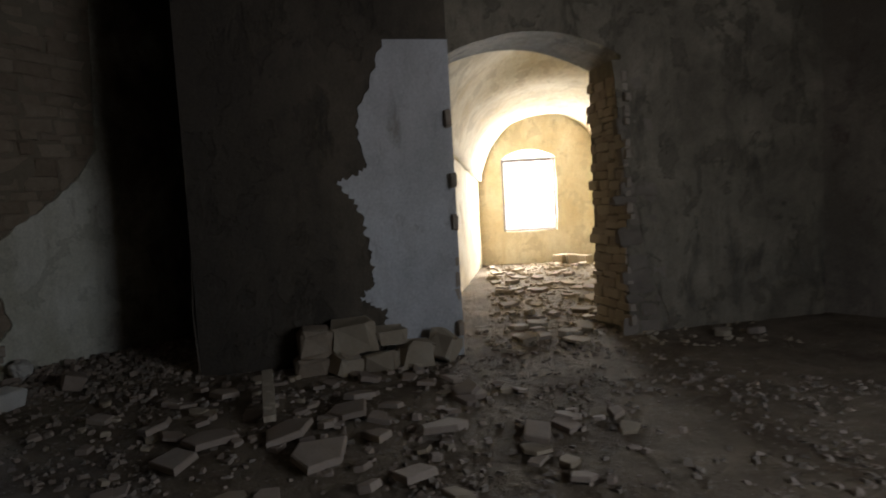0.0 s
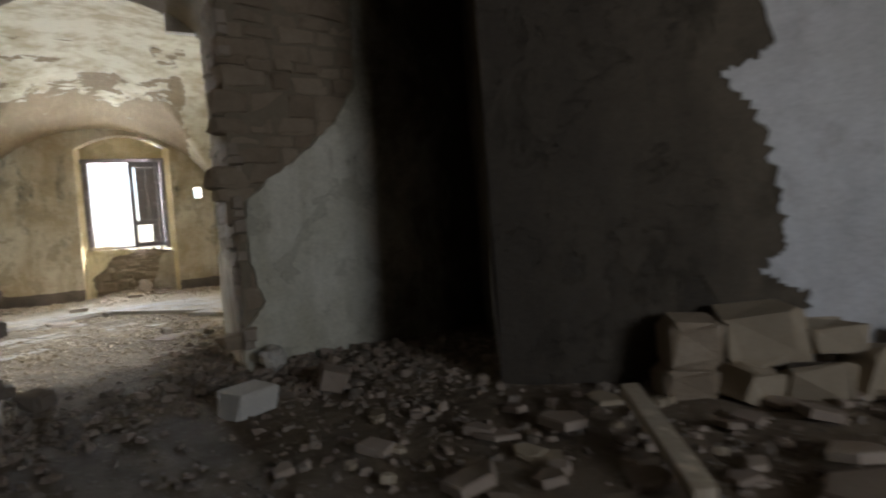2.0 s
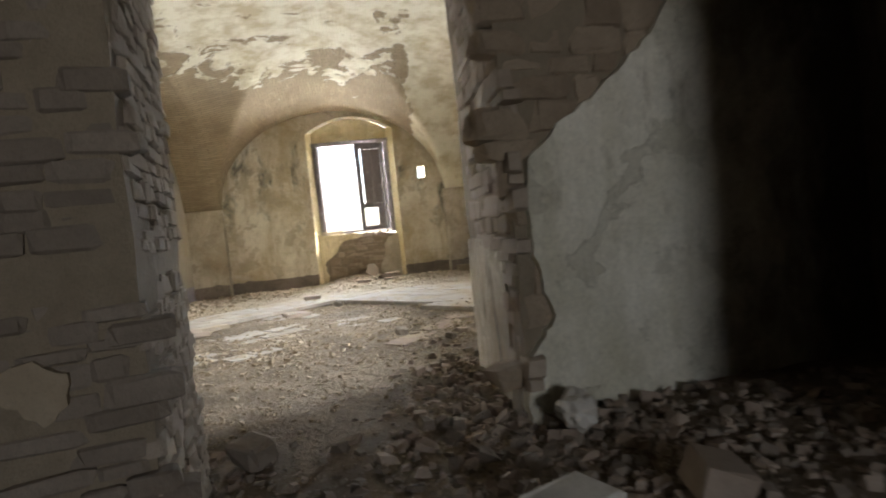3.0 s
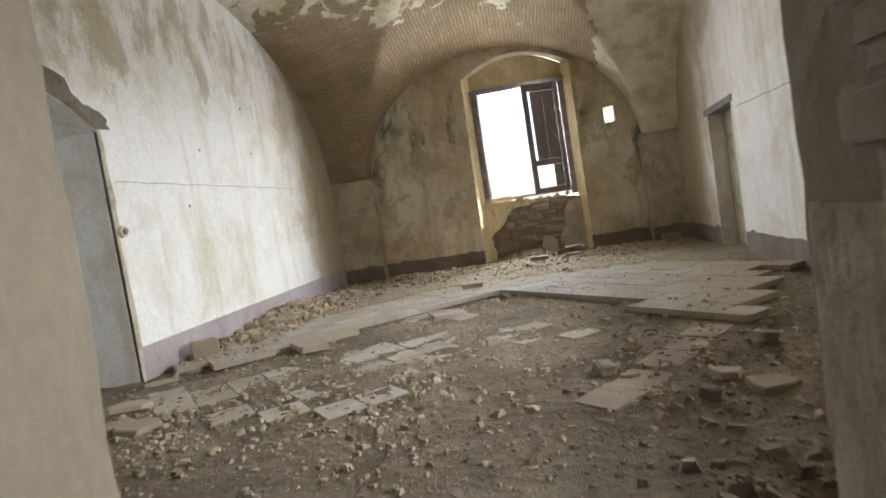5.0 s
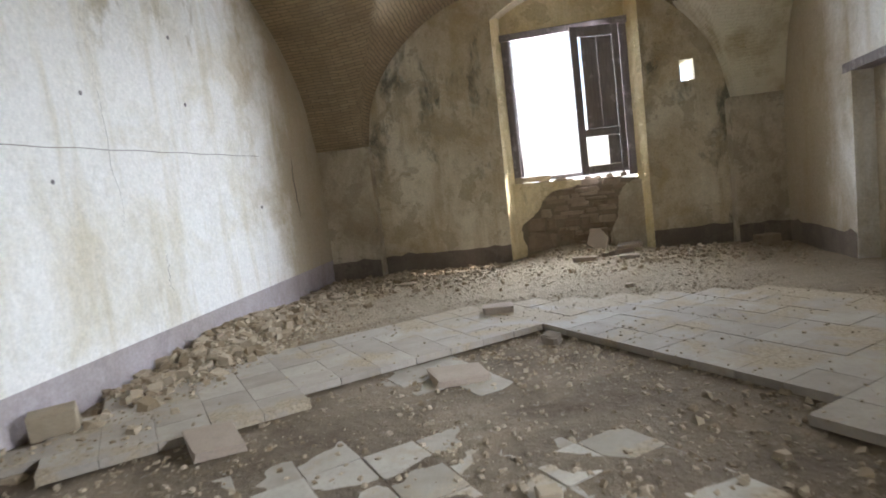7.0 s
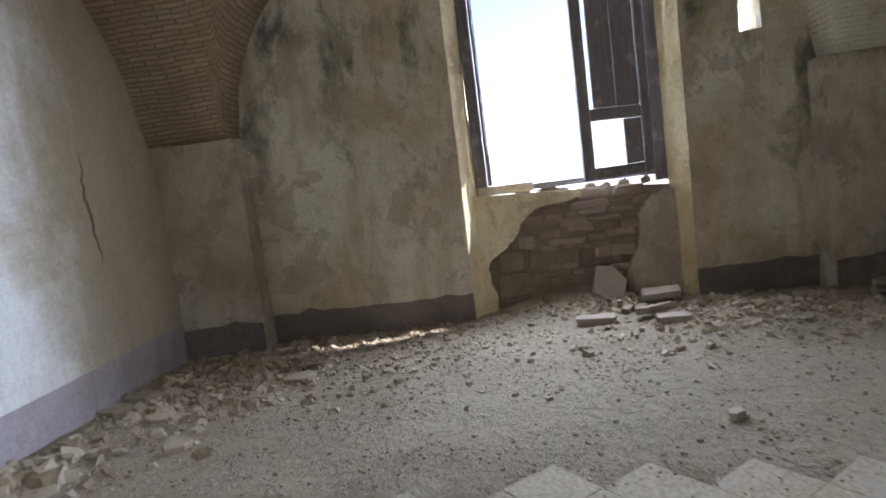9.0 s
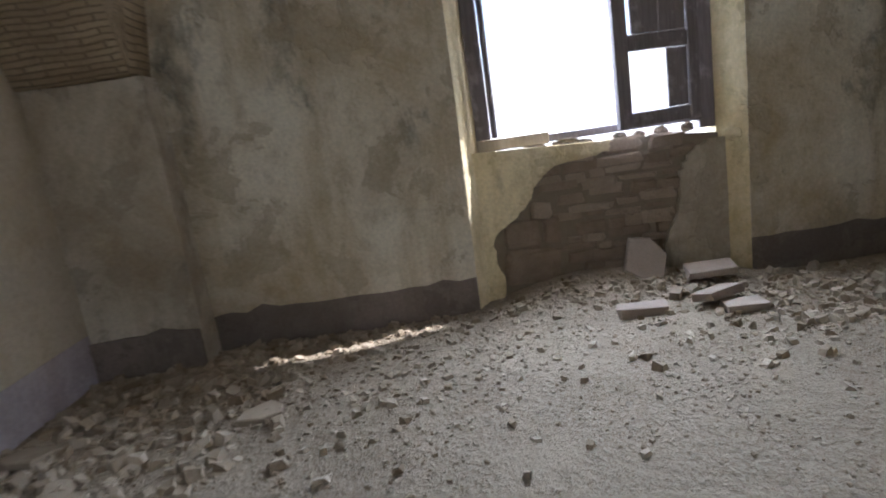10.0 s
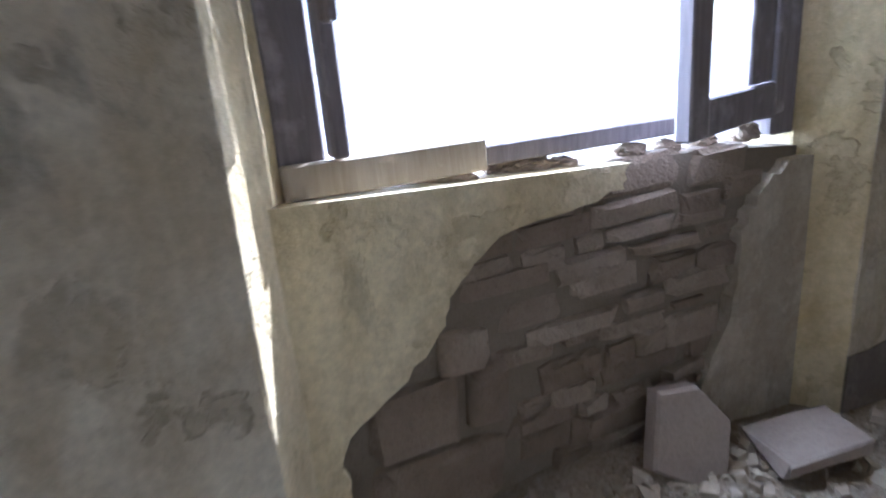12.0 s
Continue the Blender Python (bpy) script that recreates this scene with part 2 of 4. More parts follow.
def vault_material(name, plaster_col, stain_col, low, right):
    """Thin bricks laid bare where the plaster has fallen off the lower vault."""
    m, nt, b = material(name, 0.95)
    p = position(nt)
    uv = nt.nodes.new("ShaderNodeUVMap").outputs[0]
    br = nt.nodes.new("ShaderNodeTexBrick")
    br.inputs["Scale"].default_value = 1.0
    br.inputs["Brick Width"].default_value, br.inputs["Row Height"].default_value = 0.26, 0.055
    br.inputs["Mortar Size"].default_value, br.inputs["Mortar Smooth"].default_value = 0.009, 0.5
    br.inputs["Color1"].default_value, br.inputs["Color2"].default_value = (0.44, 0.345, 0.215, 1), (0.35, 0.27, 0.165, 1)
    br.inputs["Mortar"].default_value = (0.235, 0.185, 0.12, 1)
    wob = nt.nodes.new("ShaderNodeVectorMath")
    wob.operation = "MULTIPLY_ADD"
    nz = nt.nodes.new("ShaderNodeTexNoise")
    nz.inputs["Scale"].default_value = 3.5
    nt.links.new(p, nz.inputs["Vector"])
    nt.links.new(nz.outputs["Color"], wob.inputs[0])
    wob.inputs[1].default_value = (0.06, 0.06, 0.06)
    nt.links.new(uv, wob.inputs[2])
    nt.links.new(wob.outputs[0], br.inputs["Vector"])
    sep = nt.nodes.new("ShaderNodeSeparateXYZ")
    nt.links.new(p, sep.inputs[0])
    n1 = noise_tex(nt, 1.5, 7, 0.6, p, 0.5)
    mask = math_op(nt, "ADD", math_op(nt, "MULTIPLY", math_op(nt, "SUBTRACT", n1, 0.5), 2.6), math_op(nt, "SUBTRACT", sep.outputs["Z"], low))
    mask = math_op(nt, "ADD", mask, math_op(nt, "MULTIPLY", math_op(nt, "MAXIMUM", math_op(nt, "SUBTRACT", sep.outputs["X"], right), 0.0), 4.0))
    mask = math_op(nt, "ADD", mask, math_op(nt, "MULTIPLY", math_op(nt, "MAXIMUM", math_op(nt, "SUBTRACT", 11.5, sep.outputs["Y"]), 0.0), 1.5))
    mask = ramp(nt, mask, -0.03, 0.03)
    dirt = noise_tex(nt, 2.2, 6, 0.65, p)
    bricks = mix_rgb(nt, math_op(nt, "MULTIPLY", ramp(nt, dirt, 0.42, 0.65), 0.6), br.outputs["Color"], (0.24, 0.18, 0.11))
    coat = mix_rgb(nt, ramp(nt, dirt, 0.44, 0.62), plaster_col, stain_col)
    col = mix_rgb(nt, mask, bricks, coat)
    h = math_op(nt, "ADD", math_op(nt, "MULTIPLY", mask, 2.2), math_op(nt, "ADD", math_op(nt, "MULTIPLY", br.outputs["Fac"], -0.8), noise_tex(nt, 25, 4, 0.6, p)))
    finish(nt, b, col, h, 0.8, 0.02)
    return m


M_VAULT = vault_material("brick_vault", (0.78, 0.73, 0.58), (0.55, 0.47, 0.30), 4.3, 6.35)


# ---- building helpers ----
def mesh_object(name, bm, mat, parent=None, label="", smooth=False):
    me = bpy.data.meshes.new(name)
    bmesh.ops.recalc_face_normals(bm, faces=bm.faces)
    bm.to_mesh(me)
    bm.free()
    me.materials.append(mat)
    if smooth:
        me.shade_smooth()
    ob = new(name, me)
    if parent:
        ob.parent = parent
    if label:
        tagged(ob, label)
    return ob


def part(name, bm, mat, parent, label=""):
    return mesh_object(name, bm, mat, parent, label)


def structure(ob, label="", category="wall"):
    return tagged(ob, label, category, kind="structure")


def empty(name, m, label, category, group=""):
    ob = new(name)
    ob.matrix_world = m
    return tagged(ob, label, category, group)


def wobble(v, amp, scale):
    n = noise.noise_vector(v * scale) + noise.noise_vector(v * scale * 3.1) * 0.45
    return v + n * amp


def rough_prism(name, poly, z0, z1, mat, step=0.2, amp=0.0, scale=1.6):
    """A wall from its plan outline, in a fine grid, with an uneven face."""
    bm = bmesh.new()
    rows = max(1, round((z1 - z0) / step))
    ring = []
    for (x0, y0), (x1, y1) in zip(poly, poly[1:] + poly[:1]):
        k = max(1, round(math.hypot(x1 - x0, y1 - y0) / step))
        ring += [(x0 + (x1 - x0) * i / k, y0 + (y1 - y0) * i / k) for i in range(k)]
    lev = []
    for r in range(rows + 1):
        z = z0 + (z1 - z0) * r / rows
        lev.append([bm.verts.new(wobble(Vector((x, y, z)), amp, scale)) for x, y in ring])
    n = len(ring)
    for a, b in zip(lev, lev[1:]):
        for i in range(n):
            bm.faces.new((a[i], a[(i + 1) % n], b[(i + 1) % n], b[i]))
    bm.faces.new(lev[0])
    bm.faces.new(lev[-1])
    return mesh_object(name, bm, mat, smooth=False)


def elevation(name, origin, angle, outline, n0, n1, mat, amp=0.0, parent=None):
    """A slab from its outline in the wall's plane (along, up), from depth n0 to n1. angle: the wall's heading."""
    c, s = math.cos(radians(angle)), math.sin(radians(angle))
    bm = bmesh.new()

    def at(u, z, n):
        return wobble(Vector((origin[0] + u * c - n * s, origin[1] + u * s + n * c, z)), amp, 2.2) if amp else Vector((origin[0] + u * c - n * s, origin[1] + u * s + n * c, z))

    fr = [bm.verts.new(at(u, z, n0)) for u, z in outline]
    bk = [bm.verts.new(at(u, z, n1)) for u, z in outline]
    k = len(outline)
    caps = [bm.faces.new(fr), bm.faces.new(bk[::-1])]
    for f in caps:
        f.normal_update()
    bmesh.ops.triangulate(bm, faces=caps)
    for i in range(k):
        bm.faces.new((fr[i], bk[i], bk[(i + 1) % k], fr[(i + 1) % k]))
    return mesh_object(name, bm, mat, parent)


def arc(u0, u1, spring, rise, k=18):
    return [(u0 + (u1 - u0) * i / k, spring + rise * math.sqrt(max(0, 1 - (2 * i / k - 1) ** 2)) ** 1.0) for i in range(k + 1)]


def segment(u0, u1, spring, rise, k=14):
    return [(u0 + (u1 - u0) * i / k, spring + rise * (1 - (2 * i / k - 1) ** 2)) for i in range(k + 1)]


def block_mesh(name, rng, chip=0.06, flat=1.0, bevel=0.1):
    """A unit block with worn, uneven corners and chipped edges."""
    bm = bmesh.new()
    bmesh.ops.create_cube(bm, size=1.0)
    bmesh.ops.bevel(bm, geom=bm.edges[:], offset=bevel, segments=1, affect="EDGES", profile=0.6)
    for v in bm.verts:
        v.co += Vector((rng.uniform(-chip, chip), rng.uniform(-chip, chip), rng.uniform(-chip, chip) * flat))
    bmesh.ops.recalc_face_normals(bm, faces=bm.faces)
    me = bpy.data.meshes.new(name)
    bm.to_mesh(me)
    bm.free()
    return me


def shard_mesh(name, rng, corners=5):
    """A broken flat piece: an uneven outline with a chipped rim, one unit across and one thick."""
    bm = bmesh.new()
    pts = []
    for i in range(corners):
        a = 2 * math.pi * (i + rng.uniform(-0.28, 0.28)) / corners
        r = rng.uniform(0.42, 0.62)
        pts.append((r * math.cos(a), r * math.sin(a)))
    low = [bm.verts.new((x * 1.02, y * 1.02, -0.5)) for x, y in pts]
    mid = [bm.verts.new((x, y, 0.3)) for x, y in pts]
    top = [bm.verts.new((x * 0.93, y * 0.93, 0.5 + rng.uniform(-0.08, 0.08))) for x, y in pts]
    bm.faces.new(low[::-1])
    bm.faces.new(top)
    for a, b in ((low, mid), (mid, top)):
        for i in range(corners):
            bm.faces.new((a[i], a[(i + 1) % corners], b[(i + 1) % corners], b[i]))
    bmesh.ops.recalc_face_normals(bm, faces=bm.faces)
    me = bpy.data.meshes.new(name)
    bm.to_mesh(me)
    bm.free()
    return me


rng = random.Random(7)


def family(maker, name, mat, k, **kw):
    out = []
    for _ in range(k):
        me = maker(name, rng, **kw)
        me.materials.append(mat)
        out.append(me)
    return out


STONES = family(block_mesh, "stone", M_STONE, 10, chip=0.085, bevel=0.13)
DARK_STONES = family(block_mesh, "stone", M_DSTONE, 10, chip=0.085, bevel=0.13)
BRICKS = family(block_mesh, "brick", M_BRICK, 8, chip=0.055, bevel=0.12)
# Darker bricks for the jamb's shaded front: the shade is in their colour.
SHADED_BRICKS = family(block_mesh, "brick", M_DSTONE, 6, chip=0.055, bevel=0.12)
PALE_BLOCKS = family(block_mesh, "block", M_PALE, 6, chip=0.15)
CLAY_SHARDS = family(shard_mesh, "shard", M_CLAY, 8, corners=5) + family(shard_mesh, "shard", M_CLAY, 4, corners=4)
PALE_SHARDS = family(shard_mesh, "shard", M_PALE, 6, corners=6)


def piece(name, me, m, size, parent=None):
    ob = new(name, me)
    if parent:
        ob.parent = parent
    ob.matrix_world = m @ Matrix.Diagonal((*size, 1))
    return ob


def ground_height(x, y):
    v = Vector((x, y, 0))
    z = 0.018 * noise.noise(v * 1.1) + 0.014 * noise.noise(v * 3.0) + 0.011 * noise.noise(v * 6.0)
    z += 0.13 * math.exp(-((x - 1.75) / 0.38) ** 2 - ((y - 12.9) / 1.3) ** 2) if x > 1.4 else 0.0
    z += 0.16 * math.exp(-((x - 5.15) / 0.75) ** 2 - ((y - 16.6) / 0.38) ** 2)
    z += 0.06 * math.exp(-((x - 6.7) / 0.9) ** 2 - ((y - 15.7) / 0.5) ** 2)
    z += 0.10 * math.exp(-((x - 7.4) / 0.9) ** 2 - ((y - 4.4) / 1.2) ** 2)
    z += 0.06 * math.exp(-((x - 6.6) / 0.8) ** 2 - ((y - 5.4) / 0.4) ** 2)
    z += 0.05 * math.exp(-((x - 7.2) / 1.0) ** 2 - ((y - 2.2) / 0.9) ** 2)
    return z


# ---- ground and outside ----
def build_ground():
    bm = bmesh.new()
    step, x0, x1, y0, y1 = 0.075, -2.6, 20.0, -4.8, 17.4
    nx, ny = round((x1 - x0) / step), round((y1 - y0) / step)
    grid = [[bm.verts.new((x0 + i * step, y0 + j * step, ground_height(x0 + i * step, y0 + j * step))) for i in range(nx + 1)] for j in range(ny + 1)]
    for j in range(ny):
        for i in range(nx):
            bm.faces.new((grid[j][i], grid[j][i + 1], grid[j + 1][i + 1], grid[j + 1][i]))
    return mesh_object("floor", bm, M_GROUND, smooth=True)


structure(build_ground(), "dusty earth floor strewn with grit and plaster crumbs", "floor")
bm = bmesh.new()
bmesh.ops.create_grid(bm, x_segments=8, y_segments=8, size=2500)
bmesh.ops.translate(bm, verts=bm.verts, vec=(0, 0, -3.6))
structure(mesh_object("ground", bm, M_OUTSIDE), "pale sunlit gravel ground below the windows outside", "ground")

# ---- room with the brick vault ----
XL, XR, YW, YB = 1.54, 7.85, 16.4, 7.15
NL, NR = 4.2, 6.2
structure(elevation("wall_window_left", (0, YW), 0, [(1.0, -0.2), (NL, -0.2), (NL + 0.03, 3.45), (NL + 0.03, 5.2), (1.0, 5.2)], 0, 0.42, M_WIN), "mould-stained plaster wall beside the window niche")


def wall_with_hole(name, y0, y1, x0, x1, z0, z1, hx0, hx1, hz0, hz1, mat):
    bm = bmesh.new()
    loops = []
    for y, shrink in ((y0, 0.0), (y1, 0.03)):
        outer = [bm.verts.new((x, y, z)) for x, z in ((x0, z0), (x1, z0), (x1, z1), (x0, z1))]
        inner = [bm.verts.new((x, y, z)) for x, z in ((hx0 + shrink, hz0 + shrink), (hx1 - shrink, hz0 + 0.01), (hx1 - 0.01, hz1), (hx0, hz1 - shrink))]
        for i in range(4):
            bm.faces.new((outer[i], outer[(i + 1) % 4], inner[(i + 1) % 4], inner[i]))
        loops.append((outer, inner))
    for k in (0, 1):
        for i in range(4):
            bm.faces.new((loops[0][k][i], loops[0][k][(i + 1) % 4], loops[1][k][(i + 1) % 4], loops[1][k][i]))
    return mesh_object(name, bm, mat)


structure(wall_with_hole("wall_window_right", YW, YW + 0.42, NR, 8.4, -0.2, 5.2, 6.69, 6.87, 2.24, 2.52, M_WIN), "mould-stained plaster wall with a small square hole")
structure(elevation("wall_window_top", (0, YW), 0, segment(NL + 0.03, NR, 3.45, 0.33) + [(NR, 5.2), (NL + 0.03, 5.2)], 0, 0.42, M_WIN), "plaster wall above the arched window niche")
structure(elevation("window_tympanum", (0, YW), 0, segment(NL, NR, 3.42, 0.36) + [(NR, 3.2), (NL, 3.2)], 0.33, 0.42, M_REVEAL), "flaked plaster over the window head")
structure(rough_prism("niche_side_left", [(NL, 16.4), (NL + 0.14, 16.6), (NL + 0.14, 16.82), (NL - 0.02, 16.82)], -0.1, 3.5, M_REVEAL, 0.12, 0.008, 3), "yellowed plaster side of the window niche")
structure(rough_prism("niche_side_right", [(NR, 16.4), (NR + 0.02, 16.82), (NR - 0.13, 16.82), (NR - 0.13, 16.6)], -0.1, 3.5, M_REVEAL, 0.12, 0.008, 3), "yellowed plaster side of the window niche")
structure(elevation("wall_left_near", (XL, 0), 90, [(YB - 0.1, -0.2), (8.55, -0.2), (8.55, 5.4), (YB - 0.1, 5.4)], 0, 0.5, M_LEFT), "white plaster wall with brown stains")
structure(elevation("wall_left_far", (XL, 0), 90, [(10.06, -0.2), (16.4, -0.2), (16.4, 5.4), (10.06, 5.4)], 0, 0.5, M_LEFT), "white plaster wall with brown stains, painted shade and hairline cracks")
structure(elevation("wall_left_top", (XL, 0), 90, segment(8.55, 10.06, 2.28, 0.3) + [(10.06, 5.4), (8.55, 5.4)], 0, 0.5, M_LEFT), "white plaster over the arched side doorway")
structure(elevation("wall_right_near", (XR, 0), 90, [(YB - 0.1, -0.2), (7.6, -0.2), (7.6, 5.4), (YB - 0.1, 5.4)], -0.5, 0, M_LEFT), "white plaster wall")
structure(elevation("wall_right_sill", (XR, 0), 90, [(7.6, -0.2), (9.6, -0.2), (9.6, 1.55), (7.6, 1.55)], -0.5, 0, M_LEFT), "white plaster below the side window")
structure(elevation("wall_right_head", (XR, 0), 90, [(7.6, 2.3), (9.6, 2.3), (9.6, 5.4), (7.6, 5.4)], -0.5, 0, M_LEFT), "white plaster above the side window")
structure(elevation("wall_right_middle", (XR, 0), 90, [(9.6, -0.2), (13.38, -0.2), (13.38, 5.4), (9.6, 5.4)], -0.5, 0, M_LEFT), "white plaster wall with faint stains")
structure(elevation("wall_right_far", (XR, 0), 90, [(14.4, -0.2), (16.4, -0.2), (16.4, 5.4), (14.4, 5.4)], -0.5, 0, M_LEFT), "white plaster wall near the corner")
structure(elevation("wall_right_over_door", (XR, 0), 90, [(13.38, 2.0), (14.4, 1.95), (14.4, 5.4), (13.38, 5.4)], -0.5, 0, M_LEFT), "white plaster above the blocked doorway")
structure(elevation("door_blocking", (XR, 0), 90, [(13.38, -0.2), (14.4, -0.2), (14.4, 2.0), (13.38, 2.0)], -0.5, -0.2, M_PIER), "grey rendered infill of a blocked doorway", "door")
structure(elevation("door_lintel", (XR, 0), 90, [(13.3, 1.93), (14.55, 1.88), (14.55, 1.97), (13.3, 2.02)], -0.3, 0.012, M_WOOD), "dark old timber lintel over the blocked doorway", "lintel")
for nm, xa, xb in (("pier_left", XL, 2.3), ("pier_right", 7.22, XR)):
    structure(rough_prism(nm, [(xa, 16.15), (xb, 16.15), (xb, 16.4), (xa, 16.4)], -0.1, 1.93, M_PIER, 0.15, 0.012, 2.5), "stained plaster corner pier carrying the vault", "pier")

# skirting bands of grey paint, a few millimetres proud
for nm, o, ang, u0, u1, n in (("baseboard_window_left", (0, YW), 0, 2.3, NL, -0.005), ("baseboard_window_right", (0, YW), 0, NR, 7.22, -0.005),
                              ("baseboard_right", (XR, 0), 90, 14.42, 16.15, 0.005), ("baseboard_right_near", (XR, 0), 90, 9.6, 13.36, 0.005),
                              ("baseboard_pier_right", (0, 16.13), 0, 7.23, XR, -0.005), ("baseboard_pier_left", (0, 16.13), 0, XL, 2.29, -0.005),
                              ("baseboard_left", (XL, 0), 90, 10.1, 16.15, -0.005)):
    k = max(4, round((u1 - u0) / 0.12))
    top = [(u1 + (u0 - u1) * i / k, 0.27 + 0.02 * noise.noise(Vector((i * 0.9, u0, 1))) + (0.03 if (i * 7) % 11 == 3 else 0)) for i in range(k + 1)]
    if nm == "baseboard_left":
        top = [(u1, 0.33), (u0, 0.31)]
    structure(elevation(nm, o, ang, [(u0, -0.1), (u1, -0.1)] + top, (n if n < 0 else -0.03), (0.03 if n < 0 else n), M_BAND_LIT if nm == "baseboard_left" else M_BAND), "worn grey painted skirting band", "baseboard")


def build_vault():
    """A groin vault on four corner piers, rising to the middle of the room."""
    me = bpy.data.meshes.new("ceiling")
    xc, ax, yc, ay, zs = 4.76, 2.5, 11.75, 4.3, 1.93
    nx, ny = 84, 110
    verts, faces, uvs = [], [], []

    def heights(x, y):
        u, v = min(1, abs(x - xc) / ax), min(1, abs(y - yc) / ay)
        za = zs + 2.0 * math.sqrt(1 - u * u) + 0.75 * (1 - v ** 2) * (1 - u ** 4)
        zb = zs + 2.45 * math.sqrt(1 - v * v) + 0.3 * (1 - u ** 2) * (1 - v ** 4)
        return za, zb

    xs = [XL - 0.05 + (XR - XL + 0.1) * i / nx for i in range(nx + 1)]
    ys = [YB - 0.05 + (YW - YB + 0.1) * j / ny for j in range(ny + 1)]
    for y in ys:
        for x in xs:
            za, zb = heights(x, y)
            verts.append((x, y, max(za, zb) + 0.012 * noise.noise(Vector((x, y, 0)) * 1.7)))
    for j in range(ny):
        for i in range(nx):
            a = j * (nx + 1) + i
            faces.append((a, a + nx + 1, a + nx + 2, a + 1))
            za, zb = heights((xs[i] + xs[i + 1]) / 2, (ys[j] + ys[j + 1]) / 2)
            for q in faces[-1]:
                x, y, z = verts[q]
                if za > zb:
                    th = math.asin(max(-1, min(1, (x - xc) / ax)))
                    uvs.append((y, th * 2.3))
                else:
                    th = math.asin(max(-1, min(1, (y - yc) / ay)))
                    uvs.append((x, th * 3.6))
    me.from_pydata(verts, [], faces)
    layer = me.uv_layers.new(name="UVMap")
    layer.data.foreach_set("uv", [c for uv in uvs for c in uv])
    me.materials.append(M_VAULT)
    me.shade_smooth()
    ob = new("ceiling", me)
    solid = ob.modifiers.new("thickness", "SOLIDIFY")
    solid.thickness, solid.offset = 0.2, -1
    return ob


structure(build_vault(), "groin vault of thin bare bricks with flaking cream plaster", "ceiling")

# ---- window ----
def box(bm, x0, x1, y0, y1, z0, z1, bevel=0.006):
    r = bmesh.ops.create_cube(bm, size=1.0)
    for v in r["verts"]:
        v.co = Vector(((x0 + x1) / 2 + v.co.x * (x1 - x0), (y0 + y1) / 2 + v.co.y * (y1 - y0), (z0 + z1) / 2 + v.co.z * (z1 - z0)))
    if bevel:
        es = list({e for v in r["verts"] for e in v.link_edges})
        bmesh.ops.bevel(bm, geom=es, offset=bevel, segments=1, affect="EDGES")


def box_part(name, parent, mat, *dims, label=""):
    bm = bmesh.new()
    box(bm, *dims)
    return part(name, bm, mat, parent, label)


def build_window():
    win = new("window_1")
    tagged(win, "weathered wooden window frame with no glass and a broken leaf", "window", kind="structure")
    box_part("frame_post", win, M_WOOD, 4.34, 4.45, 16.6, 16.72, 1.13, 3.22)
    box_part("frame_post", win, M_WOOD, 5.96, 6.07, 16.6, 16.72, 1.08, 3.22)
    box_part("frame_head", win, M_WOOD, 4.3, 6.1, 16.58, 16.72, 3.16, 3.26)
    box_part("frame_sill", win, M_PALEWOOD, 4.34, 4.86, 16.58, 16.70, 1.13, 1.215, label="bleached sill timber")
    box_part("frame_sill", win, M_WOOD, 4.86, 5.96, 16.59, 16.69, 1.14, 1.195)
    leaf = new("shutter")
    leaf.parent = win
    leaf.matrix_world = pose(5.95, 16.58, 0, 0, 0, 19)
    for nm, d in (("stile", (-0.7, -0.59, -0.022, 0.022, 1.16, 3.16)), ("stile", (-0.09, 0.0, -0.022, 0.022, 1.16, 3.16)),
                  ("rail", (-0.589, -0.092, -0.02, 0.02, 1.16, 1.262)), ("rail", (-0.589, -0.092, -0.02, 0.02, 1.662, 1.77)),
                  ("rail", (-0.589, -0.092, -0.02, 0.02, 3.02, 3.16)), ("panel", (-0.55, -0.322, -0.008, 0.01, 1.772, 3.018)),
                  ("panel", (-0.32, -0.092, -0.006, 0.012, 1.772, 3.018)), ("panel", (-0.27, -0.092, -0.008, 0.01, 1.264, 1.66))):
        box_part(nm, leaf, M_WOOD, *d)
    old = new("broken_leaf")
    old.parent = win
    for nm, d in (("stile", (4.452, 4.492, 16.54, 16.6, 1.22, 3.15)), ("stile", (4.455, 4.48, 16.46, 16.53, 1.5, 3.12)), ("rail", (4.455, 4.482, 16.47, 16.54, 2.95, 3.05))):
        box_part(nm, old, M_WOOD, *d)
    return win


build_window()

# ---- room with the dark corner ----
E1 = (5.95, 5.55)
A1 = math.degrees(math.atan2(0.65, 2.95))
structure(rough_prism("wall_dividing_right", [E1, (8.9, 6.2), (8.9, YB), (6.02, YB)], -0.1, 5.0, M_MORTAR, 0.14, 0.03, 2.0), "thick rubble wall beside the doorway, half stripped of plaster")
structure(rough_prism("wall_dividing_left", [(4.49, 4.5), (4.34, 5.5), (3.6, YB), (0.9, YB), (0.9, 3.6)], -0.1, 5.0, M_MORTAR, 0.14, 0.03, 2.0), "thick rubble wall with stripped brick jamb")
structure(elevation("wall_dividing_arch", (0, 5.75), 0, segment(4.0, 6.1, 3.1, 0.45) + [(6.1, 5.0), (4.0, 5.0)], 0, 1.4, M_MORTAR, 0.02), "rough stone arch over the doorway")
structure(elevation("wall_dividing_end", (0, YB), 0, [(5.7, 3.2), (8.4, 3.2), (8.4, 5.4), (5.7, 5.4)], -0.1, -0.004, M_LEFT), "plaster above the doorway")

